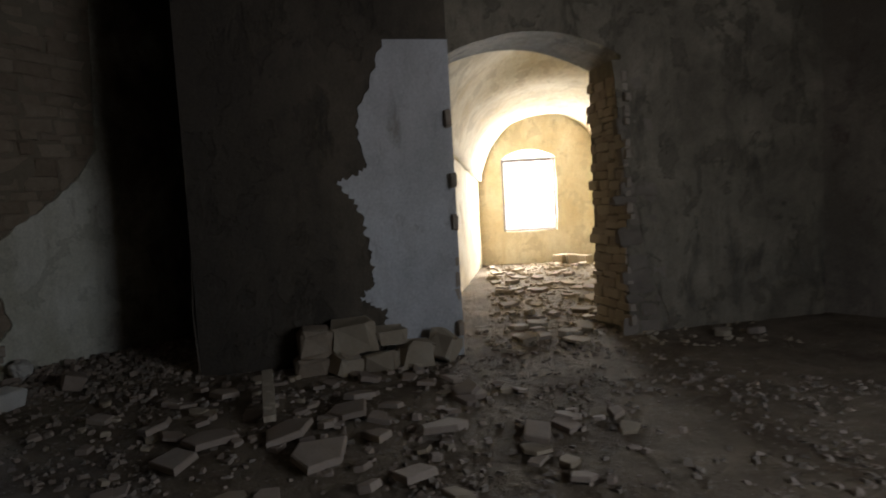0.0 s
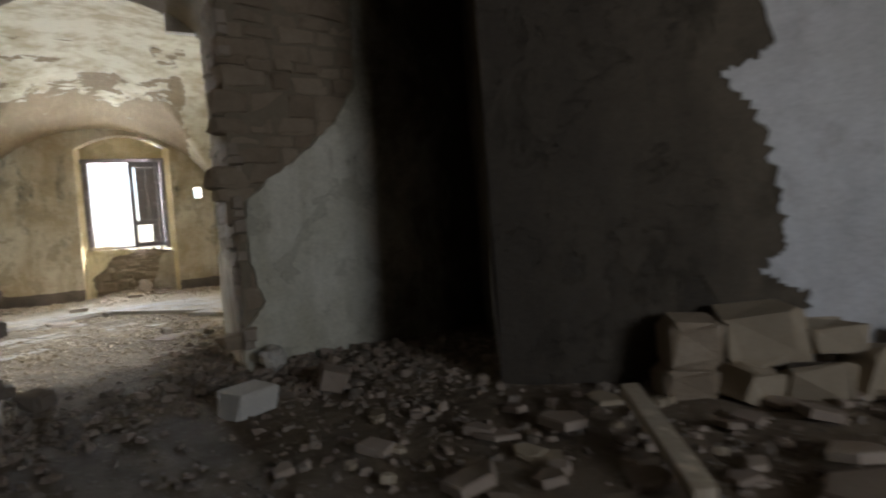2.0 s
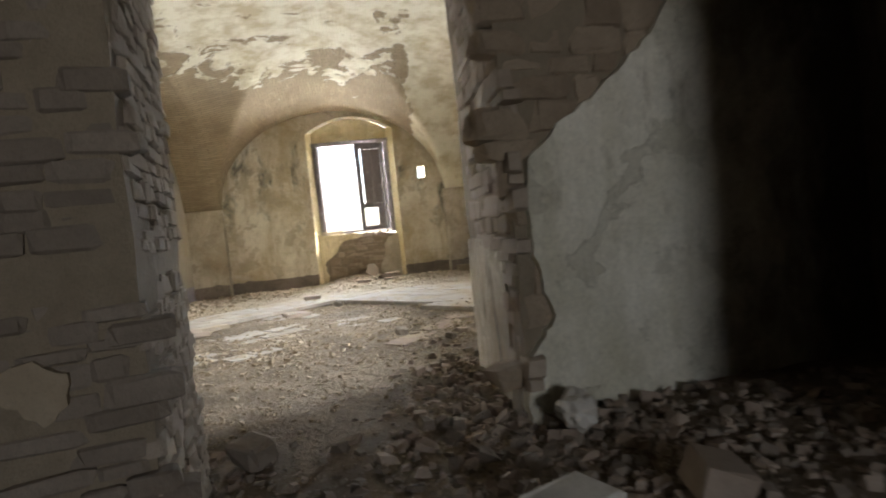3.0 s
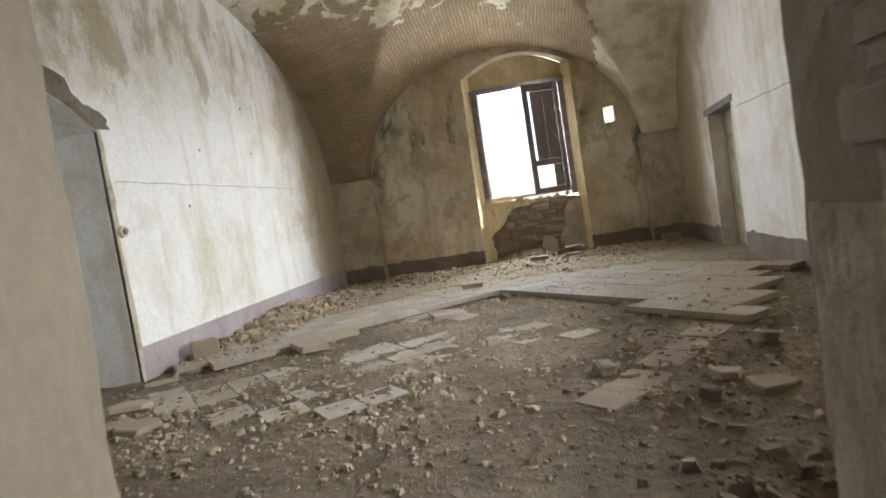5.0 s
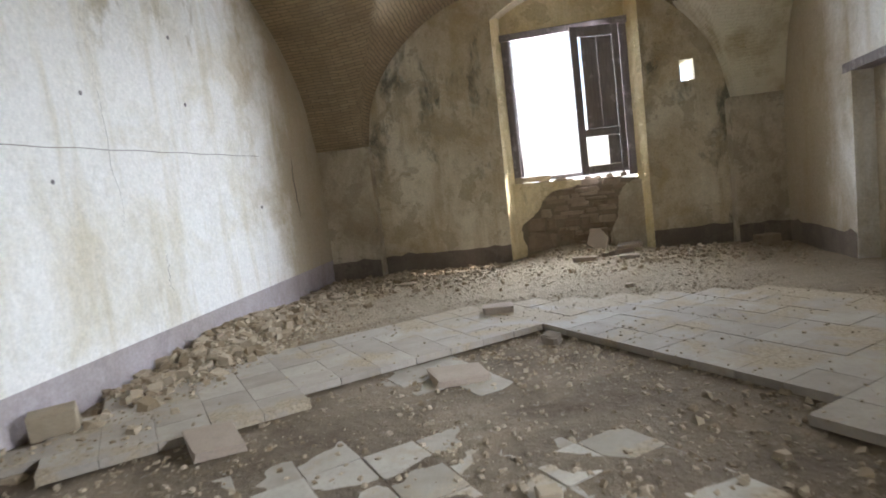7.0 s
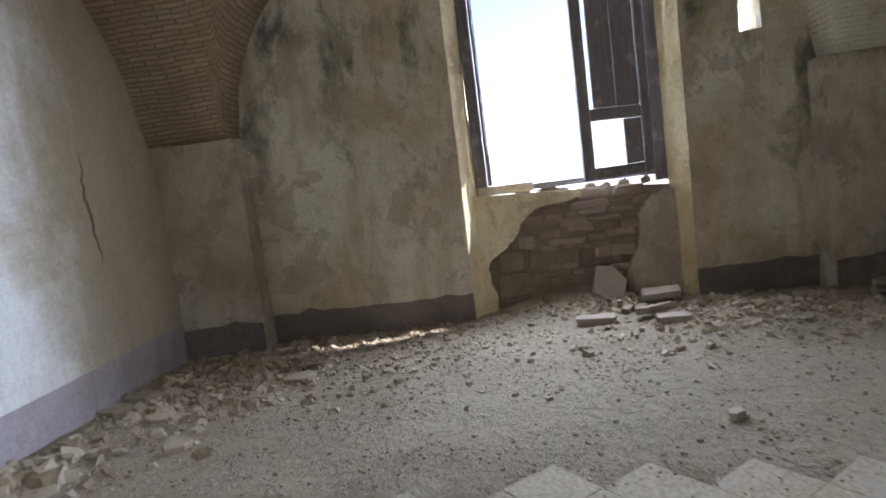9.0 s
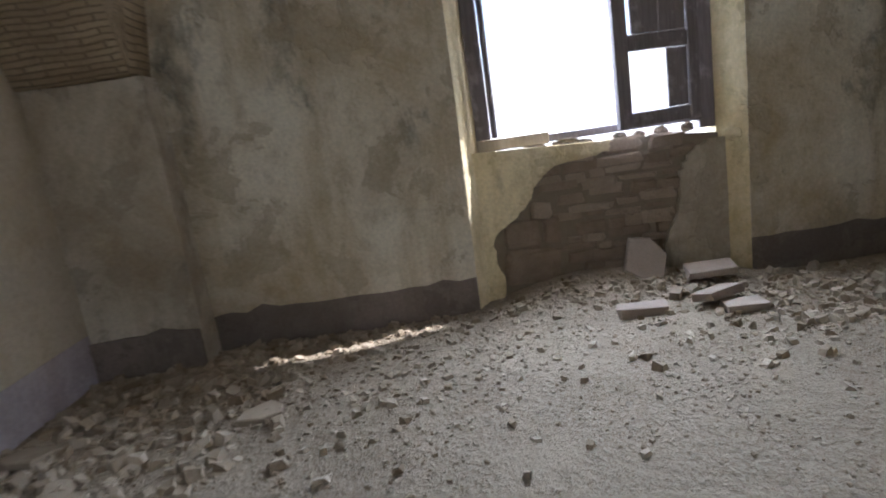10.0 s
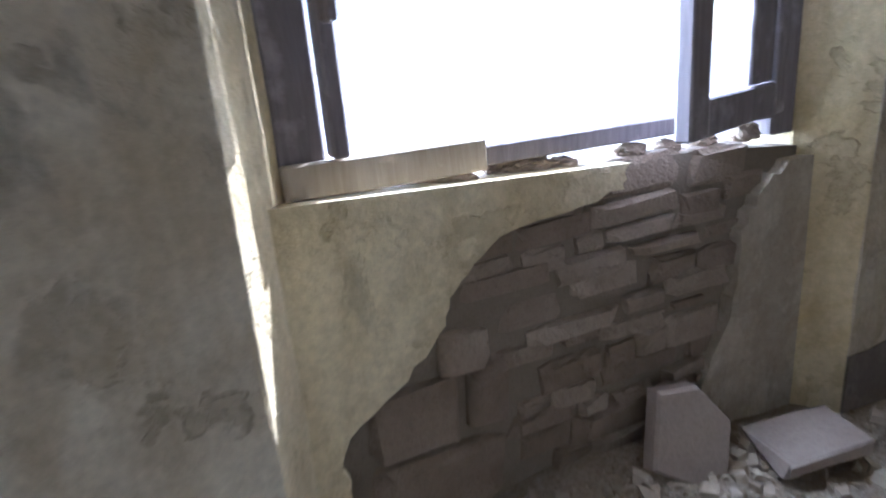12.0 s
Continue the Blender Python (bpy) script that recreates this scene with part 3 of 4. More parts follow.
WO, WA = (8.9, 2.5), -34.8
UL, UR = 0.45, 2.38
structure(elevation("wall_dark_left", WO, WA, [(-2.1, -0.1), (UL, -0.1), (UL, 3.0), (UL, 5.0), (-2.1, 5.0)], 0, 0.75, M_SHADED, 0.02), "dark wall of bare render beside the bright doorway")
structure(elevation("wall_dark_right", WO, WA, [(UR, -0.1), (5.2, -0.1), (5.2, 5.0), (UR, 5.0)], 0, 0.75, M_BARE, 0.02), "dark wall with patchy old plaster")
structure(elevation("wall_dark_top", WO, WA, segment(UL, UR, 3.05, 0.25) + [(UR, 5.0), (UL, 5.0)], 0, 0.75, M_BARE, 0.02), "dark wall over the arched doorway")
structure(rough_prism("wall_return", [(7.17, 3.7), (7.6, 4.3), (8.6, 6.3), (9.2, 6.3), (8.2, 4.0), (7.6, 4.1)], -0.1, 5.0, M_DARK, 0.25, 0.03, 1.2), "dark plaster wall of the corner")
# Back wall, never in view, with an opening added for the fill lamp.
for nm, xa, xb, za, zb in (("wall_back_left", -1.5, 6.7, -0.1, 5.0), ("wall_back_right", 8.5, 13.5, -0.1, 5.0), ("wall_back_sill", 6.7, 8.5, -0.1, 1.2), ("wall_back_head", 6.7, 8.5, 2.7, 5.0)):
    structure(rough_prism(nm, [(xa, -4.6), (xb, -4.6), (xb, -4.2), (xa, -4.2)], za, zb, M_DARK, 0.5, 0.0), "dark wall round an unseen opening added for a lamp")
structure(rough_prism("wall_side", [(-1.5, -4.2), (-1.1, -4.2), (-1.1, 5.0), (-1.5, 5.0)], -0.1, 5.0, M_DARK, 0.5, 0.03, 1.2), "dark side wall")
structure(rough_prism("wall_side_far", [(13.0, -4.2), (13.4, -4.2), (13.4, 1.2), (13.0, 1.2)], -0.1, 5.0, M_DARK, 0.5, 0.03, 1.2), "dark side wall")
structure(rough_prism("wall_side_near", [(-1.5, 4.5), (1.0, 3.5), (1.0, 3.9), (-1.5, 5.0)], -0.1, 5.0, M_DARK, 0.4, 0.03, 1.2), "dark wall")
structure(rough_prism("ceiling_dark", [(-1.6, -4.7), (13.6, -4.7), (13.6, 0.5), (8.9, 7.1), (0.9, 7.1), (-1.6, 5.1)], 4.7, 4.95, M_DARK, 0.5, 0.06, 0.8), "dark plaster ceiling", "ceiling")

# limewashed patch and green patch with ragged edges
def ragged(points, seed, amp=0.025, sub=4):
    r = random.Random(seed)
    out = []
    for (u0, z0), (u1, z1) in zip(points, points[1:]):
        du, dz = u1 - u0, z1 - z0
        run = math.hypot(du, dz) or 1.0
        for i in range(sub):
            k = r.uniform(-amp, amp) * (0.5 if i == 0 else 1.0)
            out.append((u0 + du * i / sub - k * dz / run, z0 + dz * i / sub + k * du / run))
    return out + [points[-1]]


structure(elevation("plaster_patch_white", WO, WA, ragged([(-0.32, -0.05), (-0.36, 0.25), (-0.3, 0.52), (-0.56, 0.68), (-0.4, 0.82), (-0.42, 1.1), (-0.5, 1.5), (-0.72, 1.85), (-0.42, 1.95), (-0.5, 2.4), (-0.2, 3.2)], 3, 0.03, 12) + [(UL, 3.2), (UL + 0.01, -0.05)], -0.014, -0.001, M_BLUE, 0.012), "pale limewashed plaster with a ragged broken edge", "plaster")
structure(elevation("plaster_patch_right", WO, WA, [(UR + 0.55, -0.05)] + ragged([(3.2, -0.05), (3.05, 0.7), (2.95, 1.3), (2.8, 1.9), (2.55, 2.5), (2.4, 3.0)], 5) + ragged([(2.25, 3.0), (2.35, 2.2), (2.5, 1.5), (2.62, 0.8), (UR + 0.55, -0.05)], 6)[:-1], -0.016, 0.004, M_BARE, 0.012), "remnant of pale plaster on the dark wall", "plaster")
GREEN_EDGE = [(-0.02, -0.05), (-0.03, 0.2), (0.0, 0.38), (0.1, 0.48), (0.17, 0.57), (0.12, 0.75), (0.08, 0.95), (0.07, 1.2), (0.1, 1.4), (0.3, 1.57), (0.52, 1.69), (0.75, 1.88), (0.95, 2.05), (1.2, 2.4), (1.3, 4.7)]
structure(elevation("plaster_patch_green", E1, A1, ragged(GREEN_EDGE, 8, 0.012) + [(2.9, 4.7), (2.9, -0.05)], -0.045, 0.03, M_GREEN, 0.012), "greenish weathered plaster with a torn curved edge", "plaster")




# ---- far bright room ----
FA = 38.0
FC, FS = math.cos(radians(FA)), math.sin(radians(FA))
FO = (10.1, 2.67)
FL, FW = 8.0, 3.3


def far_xy(d, w):
    return (FO[0] + d * FC + w * FS, FO[1] + d * FS - w * FC)


structure(rough_prism("wall_far_left", [far_xy(0.1, -1.0), far_xy(FL, -0.4), far_xy(FL, 0), far_xy(0.1, -0.6)], -0.1, 4.4, M_FAR, 0.3, 0.02), "sunlit ochre plaster wall")
structure(rough_prism("wall_far_right", [far_xy(1.05, FW), far_xy(FL, FW), far_xy(FL, FW + 0.4), far_xy(1.2, FW + 0.4)], -0.1, 4.4, M_FAR, 0.3, 0.02), "sunlit ochre plaster wall")
FE = far_xy(FL, 0)
WX0, WX1, WZ0, WZ1 = 0.58, 1.92, 0.82, 2.62
structure(elevation("wall_far_end_left", FE, FA - 90, [(-0.4, -0.1), (WX0, -0.1), (WX0, 4.5), (-0.4, 4.5)], 0, 0.3, M_FAR), "cream end wall beside the window")
structure(elevation("wall_far_end_right", FE, FA - 90, [(WX1, -0.1), (FW + 0.4, -0.1), (FW + 0.4, 4.5), (WX1, 4.5)], 0, 0.3, M_FAR), "cream end wall beside the window")
structure(elevation("wall_far_end_sill", FE, FA - 90, [(WX0, -0.1), (WX1, -0.1), (WX1, WZ0), (WX0, WZ0)], 0, 0.3, M_FAR), "stained wall under the window")
structure(elevation("wall_far_end_head", FE, FA - 90, segment(WX0, WX1, WZ1, 0.22) + [(WX1, 4.5), (WX0, 4.5)], 0, 0.3, M_FAR), "cream wall above the window")
far_win = tagged(new("window_2"), "plain timber frame of the bright far window", "window", kind="structure")
for nm, a, b, c, d in (("frame_post", WX0, WX0 + 0.06, WZ0, WZ1), ("frame_post", WX1 - 0.06, WX1, WZ0, WZ1), ("frame_sill", WX0 + 0.06, WX1 - 0.06, WZ0, WZ0 + 0.06), ("frame_head", WX0 + 0.06, WX1 - 0.06, WZ1 - 0.08, WZ1)):
    elevation(nm, FE, FA - 90, [(a, c), (b, c), (b, d), (a, d)], 0.1, 0.17, M_WOOD, 0, far_win)


def far_vault():
    bm = bmesh.new()
    prof = [(-0.05 + (FW + 0.1) * (1 - math.cos(math.pi * i / 24)) / 2, 2.1 + 1.45 * math.sin(math.pi * i / 24)) for i in range(25)]
    rings = []
    for j in range(28):
        d = FL * j / 27
        cross = 0.35 * max(0.0, math.cos((d - 2.2) * 1.1)) ** 2
        rings.append([bm.verts.new(wobble(Vector((*far_xy(d + (0.32 * w - 0.06) * (1 - j / 27), w - 0.6 * (1 - j / 27) * (1 - w / FW)), z + 0.45 * (1 - j / 27) + cross * math.sin(math.pi * min(1, max(0, w / FW))))), 0.02, 1.5)) for w, z in prof])
    for a, b in zip(rings, rings[1:]):
        for i in range(24):
            bm.faces.new((a[i], a[i + 1], b[i + 1], b[i]))
    ob = mesh_object("ceiling_far", bm, M_FAR, smooth=True)
    ob.modifiers.new("thickness", "SOLIDIFY").thickness = 0.15
    return ob


# Added slab: keeps sky from showing between the vault and the doorway wall.
structure(rough_prism("gap_cover_far", [far_xy(-1.2, -0.8), far_xy(FL + 0.4, -0.8), far_xy(FL + 0.4, FW + 0.8), far_xy(-0.2, FW + 0.8)], 4.42, 4.6, M_FAR, 0.6, 0.0), "plain slab added to shut out the sky above the vault", "ceiling")
structure(far_vault(), "flaking ochre plaster barrel vault", "ceiling")

# ---- side room beyond the left doorway ----
structure(rough_prism("wall_side_room_far", [(-1.9, 10.6), (1.04, 10.6), (1.04, 11.0), (-1.9, 11.0)], -0.1, 3.2, M_BLUE, 0.4, 0.01), "grey limewashed wall of the side room")
structure(rough_prism("wall_side_room_near", [(-1.9, 7.2), (1.04, 7.2), (1.04, 7.5), (-1.9, 7.5)], -0.1, 3.2, M_BLUE, 0.4, 0.01), "grey limewashed wall of the side room")
structure(rough_prism("wall_side_room_end", [(-2.2, 7.2), (-1.9, 7.2), (-1.9, 11.0), (-2.2, 11.0)], -0.1, 3.2, M_BLUE, 0.4, 0.01), "grey limewashed wall of the side room")
structure(rough_prism("ceiling_side_room", [(-2.2, 7.2), (1.04, 7.2), (1.04, 11.0), (-2.2, 11.0)], 3.0, 3.2, M_GREEN, 0.6, 0.01), "greenish plaster ceiling", "ceiling")

# added wall, never seen, that keeps the sun out of the side window
structure(rough_prism("sun_block_wall", [(9.2, 7.6), (9.6, 7.6), (9.6, 12.5), (9.2, 12.5)], -3.6, 8.0, M_FAR, 0.8, 0.02), "plain wall added out of sight to block the sun")

# ---- parapet under the window ----
structure(elevation("window_parapet", (0, YW), 0, [(NL, -0.1), (NR, -0.1), (NR, 1.02), (5.6, 1.08), (4.9, 1.1), (NL, 1.13)], 0.185, 0.34, M_MORTAR, 0.012), "earth-bonded core of the parapet under the window", "parapet")
structure(elevation("parapet_plaster_left", (0, YW), 0, [(NL, -0.05)] + ragged([(4.4, -0.05), (4.42, 0.17), (4.37, 0.35), (4.37, 0.49), (4.53, 0.62), (4.66, 0.75), (4.72, 0.85), (4.82, 0.94), (5.02, 0.99), (5.27, 1.02), (5.29, 1.09)], 11, 0.013, 5) + [(NL, 1.14)], 0.135, 0.22, M_REVEAL, 0.006), "sunlit yellowed plaster remnant on the parapet", "plaster")
structure(elevation("parapet_plaster_right", (0, YW), 0, ragged([(5.6, -0.05), (5.62, 0.27), (5.74, 0.5), (5.77, 0.8), (5.86, 0.93), (5.98, 1.0)], 12, 0.013, 5) + [(NR, 1.0), (NR, -0.05)], 0.14, 0.22, M_PIER, 0.006), "grey plaster remnant on the parapet", "plaster")


def stone_face(parent, meshes, name, origin, angle, keep, z0, z1, u0, u1, heights, lengths, depth, seed, gap=0.007, proud=0.02, tilt=2.0):
    """Courses of uneven stones along a wall face, each a piece of its own, wherever keep(u, z) holds."""
    r = random.Random(seed)
    c, s = math.cos(radians(angle)), math.sin(radians(angle))
    z = z0
    while z < z1:
        h = r.uniform(*heights)
        u = u0 - r.uniform(0, lengths[1])
        while u < u1:
            w = r.uniform(*lengths)
            um, zm = u + w / 2, z + h / 2 + r.uniform(-0.018, 0.018)
            if keep(um, zm):
                d = depth * r.uniform(0.75, 1.2)
                n = d / 2 - proud * r.uniform(0.2, 1.0)
                m = Matrix.Translation((origin[0] + um * c - n * s, origin[1] + um * s + n * c, zm)) @ pose(0, 0, 0, r.uniform(-tilt, tilt), r.uniform(-tilt, tilt), angle + r.uniform(-tilt, tilt))
                piece(name, r.choice(meshes), m, (w - gap, d, h - gap * r.uniform(-1.5, 2.0)), parent)
            u += w
        z += h


def edge_line(points):
    """The height-dependent limit of a stripped area."""
    def at(z):
        for (z0, a), (z1, b) in zip(points, points[1:]):
            if z0 <= z <= z1:
                return a + (b - a) * (z - z0) / (z1 - z0)
        return points[-1][1]
    return at


par_left = edge_line([(-0.1, 4.4), (0.17, 4.42), (0.35, 4.36), (0.5, 4.4), (0.62, 4.53), (0.75, 4.66), (0.85, 4.72), (0.94, 4.82), (1.0, 5.05), (1.2, 5.2)])
parapet = bpy.data.objects["window_parapet"]
stone_face(parapet, STONES, "stone", (0, YW + 0.185), 0, lambda u, z: par_left(z) - 0.02 < u < 5.82 and not (u < 4.9 and 0.08 < z < 0.73), 0.0, 1.06, 4.3, 5.9, (0.05, 0.125), (0.12, 0.36), 0.16, 21, 0.012, 0.035)
for u, z, w, h in ((4.62, 0.26, 0.42, 0.25), (4.59, 0.5, 0.28, 0.21), (4.745, 0.655, 0.14, 0.12), (4.81, 0.5, 0.12, 0.18)):
    piece("stone", STONES[int(u * 100) % 10], pose(u, YW + 0.225, z, 1, 2, 1), (w, 0.16, h), parapet)

DR, DL = bpy.data.objects["wall_dividing_right"], bpy.data.objects["wall_dividing_left"]
green = edge_line([(z, u) for u, z in GREEN_EDGE])
stone_face(DR, STONES, "stone", E1, A1, lambda u, z: -0.03 < u - 0.02 < green(z) + 0.12, 0.0, 4.4, 0.05, 1.5, (0.1, 0.22), (0.16, 0.42), 0.14, 22)
# the broken reveal: thin courses at the arris, smooth render low down
stone_face(DR, BRICKS, "brick", (6.0, YB), -91.8, lambda u, z: 0.4 < u < 1.58 and (z > 0.95 or u > 1.25), 0.0, 4.0, 0.0, 1.62, (0.06, 0.13), (0.14, 0.34), 0.1, 23)
structure(elevation("reveal_render", (6.01, YB), -91.8, ragged([(0.1, -0.05), (0.08, 0.5), (0.12, 0.98)], 14, 0.015) + ragged([(1.3, 1.0), (1.33, 0.7), (1.3, 0.3), (1.34, -0.05)], 15, 0.02), -0.024, 0.03, M_PIER, 0.008), "smooth grey render low on the doorway reveal", "plaster")
stone_face(DL, BRICKS, "brick", (4.495, 4.5), 98.5, lambda u, z: 0.07 < u < 1.0 and not 1.0 < z < 1.12, 0.0, 4.0, 0.0, 1.05, (0.05, 0.078), (0.1, 0.24), 0.09, 24)
# Front of the left jamb, its shade painted by the darker bricks.
stone_face(DL, SHADED_BRICKS, "brick", (2.2, 3.926), 14.07, lambda u, z: 1.95 + 0.13 * math.sin(4 * z) < u < 2.36 and not 1.0 < z < 1.12, 0.0, 3.4, 1.5, 2.4, (0.05, 0.085), (0.1, 0.24), 0.1, 25, 0.008, 0.028, 1.5)
# Darkened render here: the shade on this face is part of its colour.
structure(elevation("plaster_patch_left", (2.2, 3.926), 14.07, [(-1.2, -0.05)] + ragged([(1.86, -0.05), (1.8, 0.5), (1.92, 0.9), (1.75, 1.3), (1.88, 1.8), (1.8, 2.4), (1.7, 3.2)], 16, 0.03, 6) + [(-1.2, 3.2)], -0.03, -0.001, M_SHADED, 0.012), "rough brown render beside the stripped brick jamb", "plaster")
structure(elevation("plaster_lump", (2.2, 3.926), 14.07, ragged([(1.98, 0.76), (2.0, 0.83), (2.08, 0.85), (2.16, 0.8), (2.15, 0.71), (2.09, 0.66), (2.03, 0.72), (1.98, 0.76)], 17, 0.008, 3)[:-1], -0.045, 0.02, M_PALE, 0.004), "pale lump of lime plaster clinging to the wall", "plaster")
W1R, W1L = bpy.data.objects["wall_dark_right"], bpy.data.objects["wall_dark_left"]
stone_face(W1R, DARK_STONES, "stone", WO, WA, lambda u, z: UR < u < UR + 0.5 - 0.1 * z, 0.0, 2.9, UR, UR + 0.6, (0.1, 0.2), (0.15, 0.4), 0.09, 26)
jamb_u = (WO[0] + UL * 0.821, WO[1] - UL * 0.571)
stone_face(W1L, BRICKS, "brick", jamb_u, WA + 90, lambda u, z: 0.02 < u < 0.72 and not 0.98 < z < 1.1, 0.05, 2.85, 0.0, 0.75, (0.09, 0.2), (0.2, 0.4), 0.07, 27)
jamb_r = (WO[0] + UR * 0.821 + 0.75 * 0.571, WO[1] - UR * 0.571 + 0.75 * 0.821)
stone_face(W1R, BRICKS, "brick", jamb_r, WA - 90, lambda u, z: 0.02 < u < 0.74, 0.05, 2.85, 0.0, 0.75, (0.06, 0.14), (0.12, 0.3), 0.08, 28)

# ---- tiled floor round the dug-out pit ----
TC, TA = (4.69, 12.5), -51.3
TS = 0.285
te2 = Vector((math.cos(radians(TA)), math.sin(radians(TA)), 0))
te1 = Vector((math.sin(radians(TA)), -math.cos(radians(TA)), 0))
TILES = family(block_mesh, "tile", M_TILE, 5, chip=0.005, flat=0.5, bevel=0.01)
BEDS = family(block_mesh, "tile_bed", M_BED, 5, chip=0.02, flat=1.5, bevel=0.02)
tile_floor = tagged(new("tiled_floor"), "dusty cement floor tiles around a dug-out strip", "floor", kind="structure")
tiled = set()
r = random.Random(31)
for i in range(-11, 15):
    for j in range(-9, 15):
        a, b = (i + 0.5) * TS, (j + 0.5) * TS
        p = Vector((*TC, 0)) + te1 * a + te2 * b
        if not (XL + 0.16 < p.x < XR - 0.15 and 7.4 < p.y < 15.2):
            continue
        pit = (i >= 0 and j >= 0) and not (i == 0 and j >= 8) and not (i >= 7 and j < 1 and i < 12)
        if pit:
            continue
        if i < 0 and (p.y > 13.4 or i < -7) or j < -4 or (p.y > 13.3 and r.random() < 0.5):
            continue
        if p.y < 9.3 and r.random() < 0.55 or p.y < 11.6 and p.x > 6.6 + 0.4 * (p.y - 9.5) + r.uniform(-0.15, 0.15):
            continue
        tiled.add((i, j))
        m = Matrix.Translation((p.x, p.y, 0.034 + r.uniform(-0.0015, 0.0015))) @ pose(0, 0, 0, r.uniform(-0.3, 0.3), r.uniform(-0.3, 0.3), TA + r.uniform(-0.3, 0.3))
        piece("tile", r.choice(TILES), m, (TS - 0.003, TS - 0.003, 0.05), tile_floor)
bed = tagged(new("mortar_bed"), "patchy pale mortar bed with tile marks in the pit", "floor", kind="structure")
for i in range(3, 14):
    for j in range(0, 13):
        a, b = (i + 0.5) * TS, (j + 0.5) * TS
        p = Vector((*TC, 0)) + te1 * a + te2 * b
        q = noise.noise(Vector((p.x * 0.9, p.y * 0.9, 4.0)))
        near = math.exp(-((p.x - 4.1) / 1.25) ** 2 - ((p.y - 9.9) / 0.75) ** 2)
        if XL + 0.2 < p.x < 6.6 and p.y > 8.7 and q + near * 0.95 + r.uniform(-0.2, 0.2) > 0.2:
            m = Matrix.Translation((p.x, p.y, -0.019 + r.uniform(-0.004, 0.006))) @ pose(0, 0, 0, r.uniform(-1.2, 1.2), r.uniform(-1.2, 1.2), TA + r.uniform(-0.5, 0.5))
            piece("mortar_patch", r.choice(BEDS), m, (TS - 0.008, TS - 0.008, 0.04), bed)


def surface(x, y):
    """The height of what lies uppermost there: a tile or the earth."""
    d = Vector((x - TC[0], y - TC[1], 0))
    return 0.058 if (math.floor(d.dot(te1) / TS), math.floor(d.dot(te2) / TS)) in tiled else ground_height(x, y)


# ---- loose things ----
def lying(name, me, x, y, size, rz, label, category, group="", rx=0.0, ry=0.0, lift=0.0):
    ob = new(name, me)
    half = size[2] / 2 + 0.5 * abs(math.sin(radians(rx))) * size[1] * 0.8 + 0.5 * abs(math.sin(radians(ry))) * size[0] * 0.8
    base = 0.058 if lift == "tile" else ground_height(x, y) + (lift or 0.0)
    ob.matrix_world = Matrix.Translation((x, y, base + half - 0.008)) @ pose(0, 0, 0, rx, ry, rz) @ Matrix.Diagonal((*size, 1))
    return tagged(ob, label, category, group)


def worn_block(name, mat, seed, chip=0.045):
    me = block_mesh(name, random.Random(seed), chip, bevel=0.05)
    me.materials.append(mat)
    return me


brick_pale = [worn_block("brick", M_PALE, 40 + i) for i in range(4)]
brick_pink = [worn_block("tile", M_PINK, 60 + i, 0.03) for i in range(4)]
brick_clay = [worn_block("brick", M_CLAY, 50 + i) for i in range(4)]
lying("tile_slab", brick_clay[1], 5.2, 15.9, (0.32, 0.13, 0.065), -8, "pale broken tile slab lying on grit under the window", "brick", "slabs by the window")
lying("tile_slab", brick_clay[2], 5.68, 15.86, (0.28, 0.17, 0.06), 24, "pale tile slab tilted on another slab", "brick", "slabs by the window", rx=-14, lift=0.03)
lying("tile_slab", brick_clay[3], 5.76, 15.7, (0.24, 0.16, 0.06), -4, "pale tile slab lying flat under a tilted one", "brick", "slabs by the window")
lying("tile_slab", brick_clay[0], 5.84, 16.3, (0.32, 0.22, 0.05), -14, "brown tile slab resting on rubble by the parapet", "brick", "slabs by the window", rx=4, ry=-4, lift=0.05)
lying("tile_slab", brick_pale[3], 5.5, 16.08, (0.15, 0.07, 0.05), 60, "small pale brick fragment on the grit", "brick", "slabs by the window")
ob = new("leaning_slab", CLAY_SHARDS[3])
ob.matrix_world = Matrix.Translation((5.43, 16.41, 0.2)) @ pose(0, 0, 0, 72, 8, -8) @ Matrix.Diagonal((0.34, 0.41, 0.055, 1))
tagged(ob, "brown stone slab leaning on the stone parapet", "stone slab")
lying("brick", brick_clay[1], 4.28, 13.05, (0.28, 0.17, 0.07), 12, "dusty brick lying on the tiled floor", "brick", lift="tile")
lying("floor_tile", brick_clay[0], 4.16, 11.45, (0.36, 0.28, 0.05), 25, "loose floor tile lying in the dug-out pit", "tile", rx=3, ry=4)
lying("floor_tile", brick_clay[2], 2.98, 10.5, (0.34, 0.26, 0.055), -48, "loose pinkish tile propped at the pit edge", "tile", rx=-5, ry=3, lift=0.01)
lying("stone_block", brick_pale[2], 1.78, 10.72, (0.26, 0.17, 0.15), 40, "pale mortar-crusted block beside the doorway", "stone", lift="tile")
lying("stone", brick_pale[1], 4.75, 9.95, (0.09, 0.08, 0.07), 20, "small brown stone in the pit", "stone")
for x, y, rz in ((6.3, 9.62, 55), (6.1, 9.3, 57), (5.9, 8.98, 54), (5.68, 8.62, 60), (5.5, 8.42, 48)):
    lying("floor_tile", brick_pink[int(x * 10) % 4], x, y, (0.32, 0.27, 0.035), rz, "dusty pinkish floor tile half sunk in the dirt", "tile", "sunken tiles", rx=1.5, ry=-1, lift=-0.024)
